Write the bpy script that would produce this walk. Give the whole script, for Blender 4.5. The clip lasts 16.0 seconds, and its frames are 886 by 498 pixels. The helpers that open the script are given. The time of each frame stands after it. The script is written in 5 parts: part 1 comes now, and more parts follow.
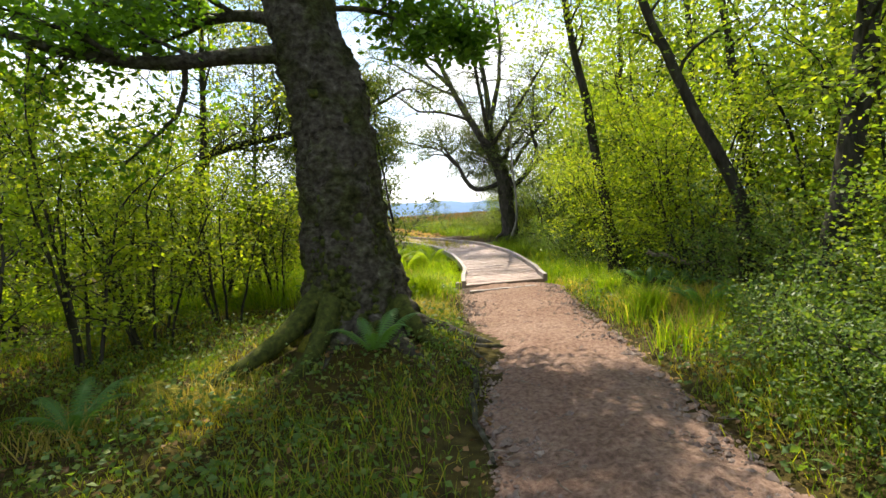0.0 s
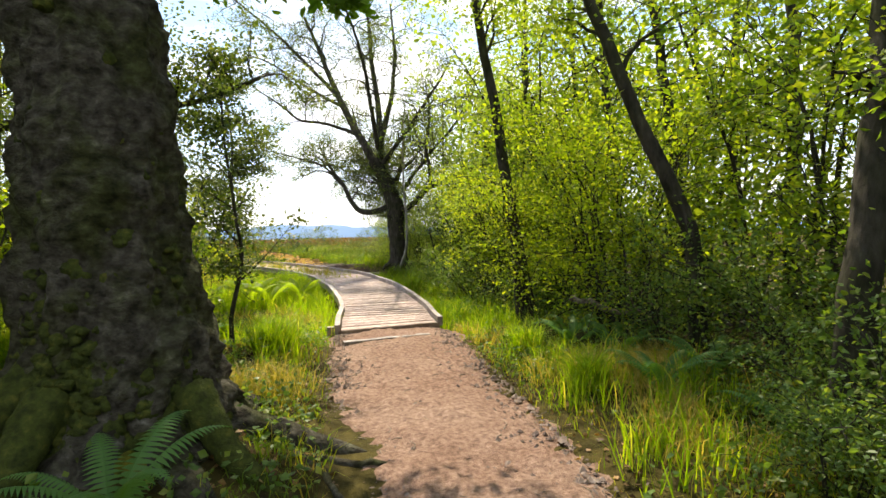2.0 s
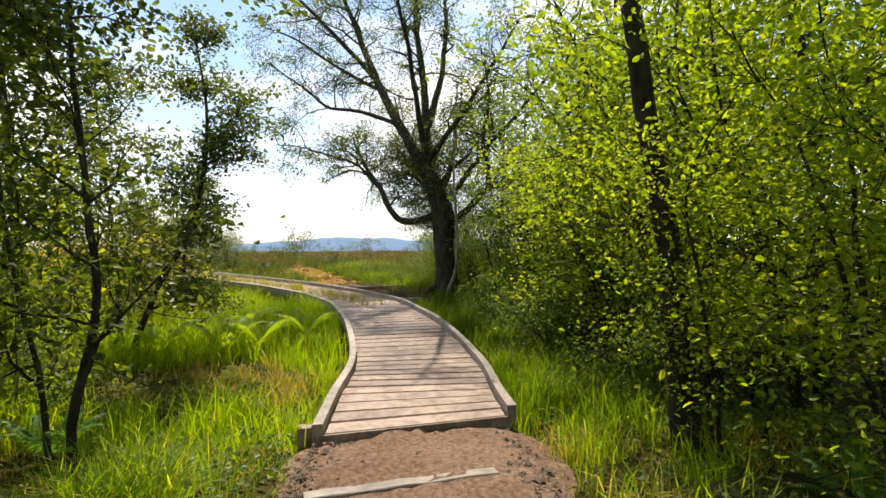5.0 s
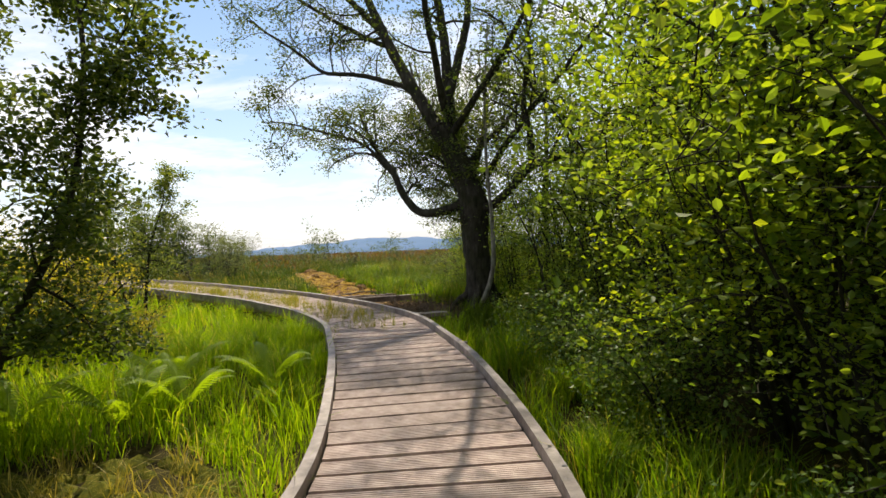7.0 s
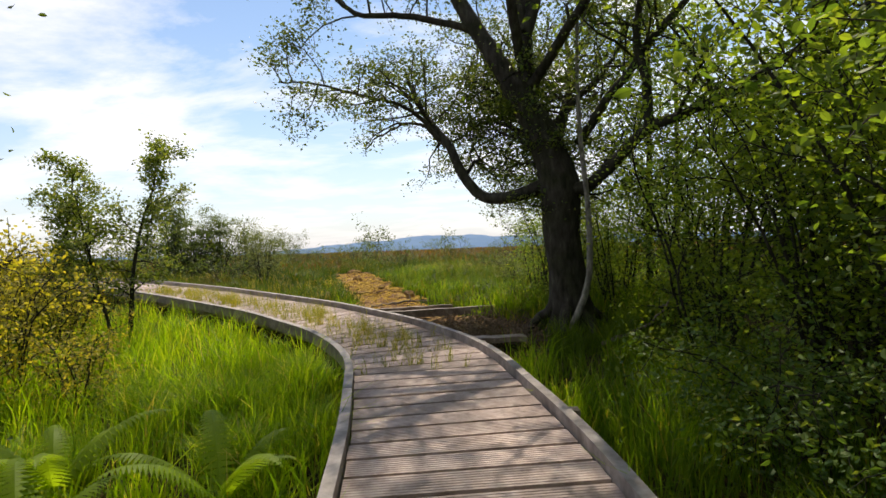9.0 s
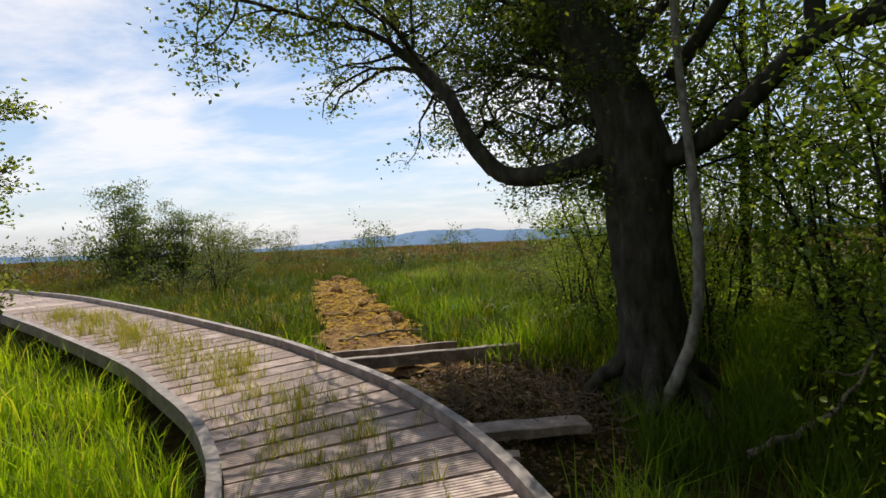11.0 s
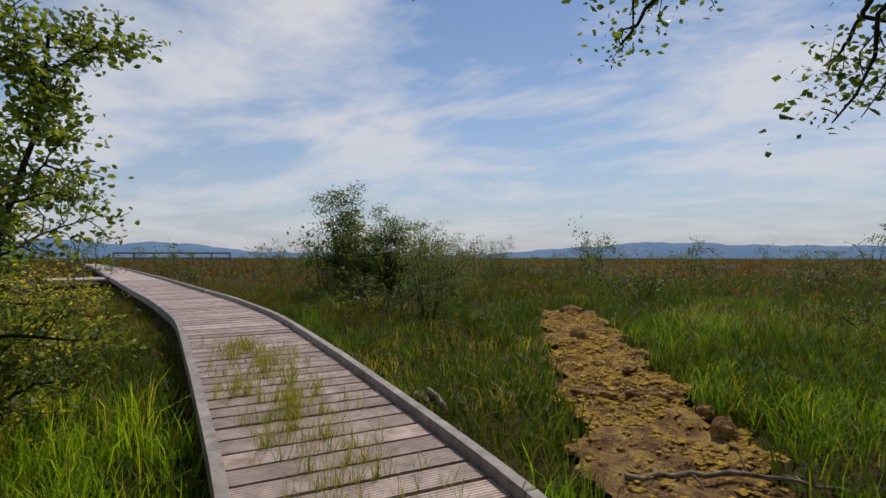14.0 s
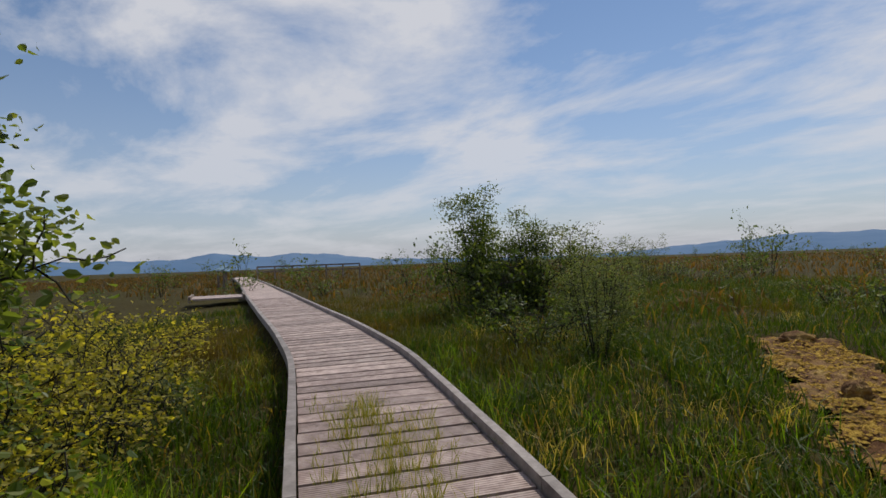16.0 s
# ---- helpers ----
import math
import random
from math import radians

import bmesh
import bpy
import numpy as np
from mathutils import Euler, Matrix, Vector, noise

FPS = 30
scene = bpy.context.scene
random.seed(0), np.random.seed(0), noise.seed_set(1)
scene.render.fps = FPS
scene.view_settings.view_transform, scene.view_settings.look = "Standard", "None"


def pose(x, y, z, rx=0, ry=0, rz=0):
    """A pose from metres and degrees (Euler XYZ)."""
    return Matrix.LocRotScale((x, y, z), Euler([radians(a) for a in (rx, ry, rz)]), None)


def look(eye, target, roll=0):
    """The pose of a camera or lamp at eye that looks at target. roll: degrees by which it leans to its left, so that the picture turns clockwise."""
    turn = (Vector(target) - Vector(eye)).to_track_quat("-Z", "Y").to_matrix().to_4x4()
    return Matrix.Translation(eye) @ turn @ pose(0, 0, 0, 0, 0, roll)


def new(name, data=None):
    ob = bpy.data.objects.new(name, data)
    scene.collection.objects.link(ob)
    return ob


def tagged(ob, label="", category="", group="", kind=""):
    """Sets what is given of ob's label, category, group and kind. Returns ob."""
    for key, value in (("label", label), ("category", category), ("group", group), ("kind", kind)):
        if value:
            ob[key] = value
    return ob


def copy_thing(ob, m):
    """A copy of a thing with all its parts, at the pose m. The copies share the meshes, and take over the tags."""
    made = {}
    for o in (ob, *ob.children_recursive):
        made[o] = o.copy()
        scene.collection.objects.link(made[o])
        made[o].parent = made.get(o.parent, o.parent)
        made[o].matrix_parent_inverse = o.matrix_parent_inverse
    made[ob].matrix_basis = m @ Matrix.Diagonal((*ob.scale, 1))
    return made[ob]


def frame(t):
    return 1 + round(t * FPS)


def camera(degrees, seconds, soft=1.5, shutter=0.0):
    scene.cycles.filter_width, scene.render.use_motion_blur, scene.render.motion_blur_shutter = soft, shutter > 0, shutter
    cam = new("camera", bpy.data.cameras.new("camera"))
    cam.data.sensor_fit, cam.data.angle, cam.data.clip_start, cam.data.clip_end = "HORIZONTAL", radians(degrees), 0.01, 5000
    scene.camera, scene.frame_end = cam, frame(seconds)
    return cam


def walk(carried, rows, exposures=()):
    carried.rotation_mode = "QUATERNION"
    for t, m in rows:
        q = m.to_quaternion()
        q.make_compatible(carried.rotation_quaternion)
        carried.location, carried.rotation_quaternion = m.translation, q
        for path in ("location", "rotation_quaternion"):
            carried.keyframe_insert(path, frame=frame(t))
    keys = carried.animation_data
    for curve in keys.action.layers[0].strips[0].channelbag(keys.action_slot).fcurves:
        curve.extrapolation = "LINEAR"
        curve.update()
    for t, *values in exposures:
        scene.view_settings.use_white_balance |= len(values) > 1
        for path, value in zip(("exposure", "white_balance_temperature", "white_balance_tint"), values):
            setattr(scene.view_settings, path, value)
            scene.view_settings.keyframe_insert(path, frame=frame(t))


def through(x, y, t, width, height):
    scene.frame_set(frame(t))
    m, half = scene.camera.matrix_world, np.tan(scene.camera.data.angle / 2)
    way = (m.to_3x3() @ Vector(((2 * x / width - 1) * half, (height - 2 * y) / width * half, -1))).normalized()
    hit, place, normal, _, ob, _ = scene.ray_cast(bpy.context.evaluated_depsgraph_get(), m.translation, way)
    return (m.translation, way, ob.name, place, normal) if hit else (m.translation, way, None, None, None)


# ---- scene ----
cam = camera(80.22, 16.0, soft=1.55)
PATH = [
    (0.0, 0.000, 0.000, 1.227, 0.00, -3.93, -3.86),
    (0.5, 0.126, 0.386, 1.237, -3.87, -3.43, -3.38),
    (1.0, 0.137, 0.838, 1.230, -9.66, -2.07, -1.75),
    (1.5, 0.164, 1.283, 1.198, -12.60, -1.72, -1.16),
    (2.0, 0.231, 1.787, 1.215, -12.21, -1.58, -1.23),
    (2.5, 0.323, 2.342, 1.225, -13.28, -1.52, -1.16),
    (3.0, 0.492, 2.844, 1.237, -13.96, -1.52, -0.75),
    (3.5, 0.528, 3.379, 1.221, -12.46, -1.51, -0.44),
    (4.0, 0.580, 3.884, 1.267, -11.38, -0.87, -0.49),
    (4.5, 0.653, 4.426, 1.254, -8.11, 0.06, 0.09),
    (7.0, 1.069, 7.763, 1.270, -3.08, -0.15, -2.08),
    (7.5, 1.022, 8.372, 1.234, -0.18, 0.11, -2.01),
    (8.0, 0.991, 8.989, 1.238, 0.66, 0.69, -2.13),
    (8.5, 0.962, 9.602, 1.248, 2.33, 0.22, -1.72),
    (11.0, 0.905, 13.117, 1.411, 3.57, -0.79, -2.58),
    (11.5, 0.737, 13.600, 1.398, 9.64, -1.45, -1.92),
    (12.0, 0.571, 14.082, 1.458, 12.72, -2.08, -1.97),
    (12.5, 0.420, 14.563, 1.531, 17.37, -1.81, -1.86),
    (13.0, 0.141, 15.016, 1.555, 20.80, -0.63, -1.23),
    (13.5, -0.102, 15.454, 1.590, 23.40, 0.04, -0.54),
    (14.0, -0.349, 15.843, 1.647, 25.79, 0.68, 0.02),
    (14.5, -0.674, 16.204, 1.739, 27.82, 0.93, 0.19),
    (15.0, -0.953, 16.599, 1.779, 32.18, 0.91, -0.70),
    (15.5, -1.293, 16.937, 1.779, 37.09, 1.18, -1.57),
    (16.0, -1.694, 17.274, 1.838, 38.99, 1.21, -2.05),
]
# place and yaw, pitch, roll of the walker's camera
walk(cam, [(t, pose(x, y, z, 0, 0, yaw) @ pose(0, 0, 0, 90 + pitch, 0, 0) @ pose(0, 0, 0, 0, 0, roll)) for t, x, y, z, yaw, pitch, roll in PATH],
     exposures=[(0, 1.15, 7100, 10), (1.5, 1.16, 7300, 10), (3.5, 0.96, 7800, 10), (4.7, 0.70, 7600, 10), (7.5, 0.30, 7350, 10), (11, -0.02, 7000, 10), (13, -0.54, 6650, 10), (16, -0.70, 6500, 10)])

# ---- light ----
SUN_EL, SUN_AZ = 57.0, 5.0         # degrees up, degrees left of straight ahead
world = bpy.data.worlds.new("sky")
scene.world = world
world.use_nodes = True
wn, wl = world.node_tree.nodes, world.node_tree.links
wn.clear()
w_out = wn.new("ShaderNodeOutputWorld")
w_bg = wn.new("ShaderNodeBackground")
w_bg.inputs[1].default_value = 0.15
sky = wn.new("ShaderNodeTexSky")
sky.sky_type = "NISHITA"
sky.sun_disc = False
sky.sun_elevation, sky.sun_rotation = radians(SUN_EL), radians(-SUN_AZ)
sky.air_density, sky.dust_density, sky.ozone_density = 1.0, 0.1, 3.5
# broken, wind-drawn cloud, spread over the whole sky on a flat cloud deck
tc = wn.new("ShaderNodeTexCoord")
sep = wn.new("ShaderNodeSeparateXYZ")
wl.new(tc.outputs["Generated"], sep.inputs[0])


def wmath(op, a, b=0.0, c=0.0, clamp=False):
    n = wn.new("ShaderNodeMath")
    n.operation, n.use_clamp = op, clamp
    for i, v in enumerate((a, b, c)):
        if isinstance(v, (int, float)):
            n.inputs[i].default_value = v
        else:
            wl.new(v, n.inputs[i])
    return n.outputs[0]


zc = wmath("ADD", wmath("MAXIMUM", sep.outputs[2], 0.0), 0.16)
comb = wn.new("ShaderNodeCombineXYZ")
wl.new(wmath("DIVIDE", sep.outputs[0], zc), comb.inputs[0])
wl.new(wmath("DIVIDE", sep.outputs[1], zc), comb.inputs[1])
mp = wn.new("ShaderNodeMapping")
wl.new(comb.outputs[0], mp.inputs[0])
mp.inputs["Rotation"].default_value = (0, 0, radians(38))
mp.inputs["Scale"].default_value = (0.72, 1.05, 1.0)
mp.inputs["Location"].default_value = (0.35, 0.2, 0.0)
cl1 = wn.new("ShaderNodeTexNoise")
cl1.inputs["Scale"].default_value, cl1.inputs["Detail"].default_value, cl1.inputs["Roughness"].default_value = 1.15, 12, 0.60
cl1.inputs["Distortion"].default_value = 0.25
wl.new(mp.outputs[0], cl1.inputs["Vector"])
ramp = wn.new("ShaderNodeValToRGB")
ramp.color_ramp.elements[0].position, ramp.color_ramp.elements[1].position = 0.44, 0.60
wl.new(cl1.outputs["Fac"], ramp.inputs[0])
haze = wmath("POWER", wmath("SUBTRACT", 1.0, wmath("MAXIMUM", sep.outputs[2], 0.0), clamp=True), 6.0)
h_mix = wn.new("ShaderNodeMix")
h_mix.data_type = "RGBA"
wl.new(wmath("MULTIPLY", haze, 0.97), h_mix.inputs[0])
wl.new(sky.outputs[0], h_mix.inputs[6])
h_mix.inputs[7].default_value = (4.3, 4.45, 5.2, 1)
w_mix = wn.new("ShaderNodeMix")
w_mix.data_type = "RGBA"
wl.new(wmath("MULTIPLY", ramp.outputs[0], wmath("SUBTRACT", 0.92, wmath("MULTIPLY", haze, 0.6))), w_mix.inputs[0])
wl.new(h_mix.outputs[2], w_mix.inputs[6])
w_mix.inputs[7].default_value = (7.0, 7.05, 7.45, 1)
wl.new(w_mix.outputs[2], w_bg.inputs[0])
wl.new(w_bg.outputs[0], w_out.inputs[0])

sun = new("sun", bpy.data.lights.new("sun", "SUN"))
sun.data.energy, sun.data.angle, sun.data.color = 5.0, radians(0.6), (1.0, 0.93, 0.80)
sun.matrix_world = look((0, 0, 0), (math.sin(radians(SUN_AZ)) * math.cos(radians(SUN_EL)), -math.cos(radians(SUN_AZ)) * math.cos(radians(SUN_EL)), -math.sin(radians(SUN_EL))))

# ---- materials ----


def material(name):
    m = bpy.data.materials.new(name)
    m.use_nodes = True
    nt = m.node_tree
    return m, nt, nt.nodes["Principled BSDF"], nt.nodes["Material Output"]


def noise_ramp(nt, stops, scale, detail=6, rough=0.6, vec=None, squash=None):
    """A noise that runs through the colours of stops: (position, rgb)."""
    tx = nt.nodes.new("ShaderNodeTexCoord")
    mpn = nt.nodes.new("ShaderNodeMapping")
    nt.links.new(tx.outputs["Object"] if vec is None else vec, mpn.inputs[0])
    if squash:
        mpn.inputs["Scale"].default_value = squash
    n = nt.nodes.new("ShaderNodeTexNoise")
    n.inputs["Scale"].default_value, n.inputs["Detail"].default_value, n.inputs["Roughness"].default_value = scale, detail, rough
    nt.links.new(mpn.outputs[0], n.inputs["Vector"])
    r = nt.nodes.new("ShaderNodeValToRGB")
    while len(r.color_ramp.elements) < len(stops):
        r.color_ramp.elements.new(0.5)
    for e, (p, c) in zip(r.color_ramp.elements, stops):
        e.position, e.color = p, (*c, 1)
    nt.links.new(n.outputs["Fac"], r.inputs[0])
    return r.outputs[0], n.outputs["Fac"]


def blend(nt, a, b, fac, mode="MIX"):
    m = nt.nodes.new("ShaderNodeMix")
    m.data_type, m.blend_type = "RGBA", mode
    for sock, v in ((m.inputs[6], a), (m.inputs[7], b), (m.inputs[0], fac)):
        if isinstance(v, tuple):
            sock.default_value = (*v, 1)
        elif isinstance(v, (int, float)):
            sock.default_value = v
        else:
            nt.links.new(v, sock)
    return m.outputs[2]


def bump(nt, bsdf, height, strength, distance):
    b = nt.nodes.new("ShaderNodeBump")
    b.inputs["Strength"].default_value, b.inputs["Distance"].default_value = strength, distance
    nt.links.new(height, b.inputs["Height"])
    nt.links.new(b.outputs[0], bsdf.inputs["Normal"])


def leaf_material(name, stops, through=0.45, rough=0.55, patch=None):
    """Thin leaves and blades: colour by the single leaf, light coming through. patch: a second tint, spread in wide patches."""
    m, nt, bsdf, out = material(name)
    geo = nt.nodes.new("ShaderNodeNewGeometry")
    r = nt.nodes.new("ShaderNodeValToRGB")
    while len(r.color_ramp.elements) < len(stops):
        r.color_ramp.elements.new(0.5)
    for e, (p, c) in zip(r.color_ramp.elements, stops):
        e.position, e.color = p, (*c, 1)
    nt.links.new(geo.outputs["Random Per Island"], r.inputs[0])
    col = r.outputs[0]
    if patch:
        tint, scale, lo, hi = patch
        mask, _ = noise_ramp(nt, [(lo, (0, 0, 0)), (hi, (1, 1, 1))], scale, 3)
        col = blend(nt, col, tint, mask)
    nt.links.new(col, bsdf.inputs["Base Color"])
    bsdf.inputs["Roughness"].default_value = rough
    bsdf.inputs["Specular IOR Level"].default_value = 0.18
    tr = nt.nodes.new("ShaderNodeBsdfTranslucent")
    gain = nt.nodes.new("ShaderNodeVectorMath")
    gain.operation = "MULTIPLY"
    nt.links.new(col, gain.inputs[0])
    gain.inputs[1].default_value = (3.3, 3.1, 0.9)
    nt.links.new(gain.outputs[0], tr.inputs[0])
    mx = nt.nodes.new("ShaderNodeMixShader")
    mx.inputs[0].default_value = through
    nt.links.new(bsdf.outputs[0], mx.inputs[1])
    nt.links.new(tr.outputs[0], mx.inputs[2])
    nt.links.new(mx.outputs[0], out.inputs[0])
    return m


def plain(name, stops, scale, rough=0.8, bump_scale=None, strength=0.4, distance=0.01, squash=None, second=None):
    m, nt, bsdf, out = material(name)
    col, fac = noise_ramp(nt, stops, scale, squash=squash)
    if second:
        stops2, scale2, amount = second
        col2, _ = noise_ramp(nt, stops2, scale2)
        col = blend(nt, col, col2, amount, "MULTIPLY")
    nt.links.new(col, bsdf.inputs["Base Color"])
    bsdf.inputs["Roughness"].default_value = rough
    bsdf.inputs["Specular IOR Level"].default_value = 0.1
    if bump_scale:
        _, f2 = noise_ramp(nt, [(0, (0, 0, 0)), (1, (1, 1, 1))], bump_scale, 8, 0.65, squash=squash)
        bump(nt, bsdf, f2, strength, distance)
    return m


# Noise patches of deep green against yellow-green stand in for unlit and lit leaves.
M_LEAF = leaf_material("leaf_hazel_green", [(0.0, (0.075, 0.130, 0.018)), (0.5, (0.140, 0.200, 0.024)), (1.0, (0.220, 0.250, 0.034))], 0.44, patch=((0.055, 0.105, 0.022), 1.1, 0.42, 0.62))
# Darker bank leaf: the shade on the right-hand bank is put into its colour.
M_LEAF_BANK_SHADE = leaf_material("leaf_bank_shade", [(0.0, (0.050, 0.095, 0.024)), (0.6, (0.095, 0.150, 0.034)), (1.0, (0.160, 0.205, 0.050))], 0.46, 0.5, patch=((0.14, 0.195, 0.028), 0.9, 0.46, 0.62))
M_LEAF_YELLOW = leaf_material("leaf_yellow_green", [(0.0, (0.090, 0.150, 0.016)), (0.6, (0.160, 0.225, 0.022)), (1.0, (0.230, 0.265, 0.034))], 0.46)
M_LEAF_GOLD = leaf_material("leaf_golden_willow", [(0.0, (0.10, 0.105, 0.020)), (0.6, (0.21, 0.195, 0.034)), (1.0, (0.33, 0.28, 0.06))], 0.42)
M_LEAF_DARK = leaf_material("leaf_dark_birch", [(0.0, (0.028, 0.050, 0.014)), (0.6, (0.055, 0.085, 0.022)), (1.0, (0.110, 0.135, 0.040))], 0.34, 0.42)
M_LEAF_GREY = leaf_material("leaf_grey_willow", [(0.0, (0.045, 0.065, 0.028)), (0.6, (0.085, 0.110, 0.050)), (1.0, (0.150, 0.165, 0.080))], 0.35)
M_OAK_LEAF = leaf_material("leaf_oak", [(0.0, (0.035, 0.085, 0.012)), (1.0, (0.080, 0.160, 0.022))], 0.5)
M_GRASS = leaf_material("grass_bright", [(0.0, (0.065, 0.125, 0.010)), (0.55, (0.130, 0.215, 0.015)), (0.92, (0.210, 0.270, 0.025)), (1.0, (0.34, 0.27, 0.10))], 0.48)
M_BOG = leaf_material("grass_bog", [(0.0, (0.016, 0.036, 0.005)), (0.55, (0.036, 0.066, 0.008)), (0.9, (0.070, 0.088, 0.013)), (1.0, (0.20, 0.13, 0.04))], 0.30, patch=((0.105, 0.056, 0.014), 0.12, 0.54, 0.66))
M_SEDGE = leaf_material("sedge_green", [(0.0, (0.045, 0.095, 0.008)), (0.55, (0.085, 0.155, 0.012)), (0.92, (0.145, 0.200, 0.018)), (1.0, (0.26, 0.20, 0.07))], 0.44, patch=((0.050, 0.080, 0.010), 0.35, 0.45, 0.6))
M_HEATH = leaf_material("heath_brown", [(0.0, (0.045, 0.036, 0.013)), (0.6, (0.095, 0.058, 0.018)), (1.0, (0.180, 0.095, 0.032))], 0.25)
M_WOODGRASS = leaf_material("grass_woodland", [(0.0, (0.045, 0.095, 0.010)), (0.5, (0.090, 0.150, 0.014)), (0.85, (0.17, 0.185, 0.020)), (1.0, (0.28, 0.21, 0.055))], 0.40, patch=((0.20, 0.17, 0.028), 0.9, 0.54, 0.66))
M_STRAW = leaf_material("grass_straw", [(0.0, (0.14, 0.13, 0.030)), (0.6, (0.25, 0.21, 0.07)), (1.0, (0.36, 0.28, 0.12))], 0.35)
M_LITTER = leaf_material("dead_leaf", [(0.0, (0.045, 0.026, 0.014)), (0.6, (0.13, 0.075, 0.035)), (1.0, (0.26, 0.16, 0.07))], 0.1)
M_SEEDLING = leaf_material("grass_seedling", [(0.0, (0.09, 0.12, 0.02)), (0.6, (0.17, 0.17, 0.04)), (1.0, (0.28, 0.23, 0.08))], 0.35)
M_FERN = leaf_material("fern_frond", [(0.0, (0.032, 0.095, 0.026)), (1.0, (0.065, 0.145, 0.040))], 0.28)
M_BRACKEN = leaf_material("bracken_lit", [(0.0, (0.09, 0.16, 0.012)), (1.0, (0.15, 0.22, 0.02))], 0.45)
M_BRAMBLE = leaf_material("bramble_leaf", [(0.0, (0.045, 0.090, 0.024)), (0.7, (0.080, 0.135, 0.034)), (1.0, (0.145, 0.180, 0.046))], 0.32, 0.45)

M_BARK_OAK = plain("bark_oak", [(0.32, (0.018, 0.016, 0.012)), (0.5, (0.062, 0.057, 0.045)), (0.64, (0.105, 0.10, 0.082)), (0.76, (0.20, 0.195, 0.17))], 15, 0.92, 24, 1.0, 0.045, (1, 1, 1.35), ([(0.40, (0.55, 0.72, 0.22)), (0.56, (1, 1, 1))], 3.4, 0.8))
M_BARK_DARK = plain("bark_dark", [(0.3, (0.018, 0.016, 0.013)), (0.6, (0.055, 0.050, 0.042)), (0.8, (0.11, 0.105, 0.09))], 14, 0.9, 34, 0.7, 0.012, (1, 1, 0.35), ([(0.4, (0.62, 0.80, 0.40)), (0.6, (1, 1, 1))], 3.0, 0.6))
M_BARK_PALE = plain("bark_pale", [(0.35, (0.10, 0.095, 0.08)), (0.6, (0.24, 0.23, 0.20)), (0.8, (0.36, 0.35, 0.31))], 18, 0.85, 40, 0.5, 0.006, (1, 1, 0.5))
M_MOSS = plain("moss", [(0.3, (0.045, 0.060, 0.010)), (0.55, (0.13, 0.13, 0.018)), (0.75, (0.24, 0.19, 0.03))], 26, 0.95, 90, 0.9, 0.02)
M_SOIL = plain("soil_litter", [(0.3, (0.020, 0.014, 0.007)), (0.48, (0.046, 0.040, 0.012)), (0.7, (0.080, 0.066, 0.020))], 9, 0.95, 40, 0.8, 0.03, None, ([(0.35, (0.75, 0.62, 0.35)), (0.65, (1, 1, 1))], 0.6, 0.6))
M_GRAVEL = plain("gravel_fines", [(0.3, (0.120, 0.078, 0.062)), (0.5, (0.225, 0.150, 0.118)), (0.72, (0.34, 0.245, 0.20))], 30, 0.95, 70, 1.0, 0.02, None, ([(0.4, (0.72, 0.64, 0.60)), (0.62, (1, 1, 1))], 1.1, 0.7))
M_MOSS_DARK = plain("moss_dark", [(0.3, (0.018, 0.020, 0.008)), (0.55, (0.045, 0.050, 0.014)), (0.75, (0.11, 0.09, 0.025))], 22, 0.95, 80, 1.0, 0.03)
M_MOSS_TRUNK = plain("moss_trunk", [(0.3, (0.022, 0.030, 0.010)), (0.55, (0.055, 0.070, 0.016)), (0.75, (0.12, 0.12, 0.025))], 24, 0.95, 90, 0.9, 0.02)
# Birch leaf for bright-lit crowns: the light is put into this paler colour.
M_LEAF_BIRCH_LIT = leaf_material("leaf_birch_lit", [(0.0, (0.050, 0.080, 0.022)), (0.6, (0.095, 0.130, 0.036)), (1.0, (0.170, 0.190, 0.060))], 0.38, 0.4)
M_PEBBLE = plain("pebble_mixed", [(0.35, (0.10, 0.075, 0.065)), (0.6, (0.21, 0.165, 0.145)), (0.75, (0.34, 0.29, 0.26))], 9, 0.9)
M_PEAT = plain("bare_peat", [(0.32, (0.11, 0.060, 0.032)), (0.47, (0.23, 0.135, 0.070)), (0.6, (0.36, 0.24, 0.090)), (0.75, (0.48, 0.35, 0.11))], 6, 0.95, 34, 1.0, 0.04, None, ([(0.38, (0.55, 0.42, 0.36)), (0.52, (1, 1, 1))], 1.3, 0.7))
M_SPHAGNUM = plain("sphagnum_golden", [(0.3, (0.22, 0.125, 0.040)), (0.5, (0.50, 0.315, 0.060)), (0.7, (0.63, 0.435, 0.10))], 14, 0.95, 60, 1.0, 0.03)
M_TWIG = plain("dead_twig", [(0.35, (0.09, 0.07, 0.055)), (0.65, (0.26, 0.22, 0.18))], 20, 0.9, 50, 0.4, 0.004)
M_BRUSH = plain("dead_brushwood", [(0.35, (0.075, 0.054, 0.038)), (0.65, (0.21, 0.16, 0.115))], 20, 0.95, 50, 0.4, 0.004)
# Blue distance haze is put straight into the hills' base colour.
M_HILL_HAZE = plain("hill_far_haze", [(0.35, (0.085, 0.155, 0.27)), (0.65, (0.115, 0.185, 0.30))], 0.004, 1.0)


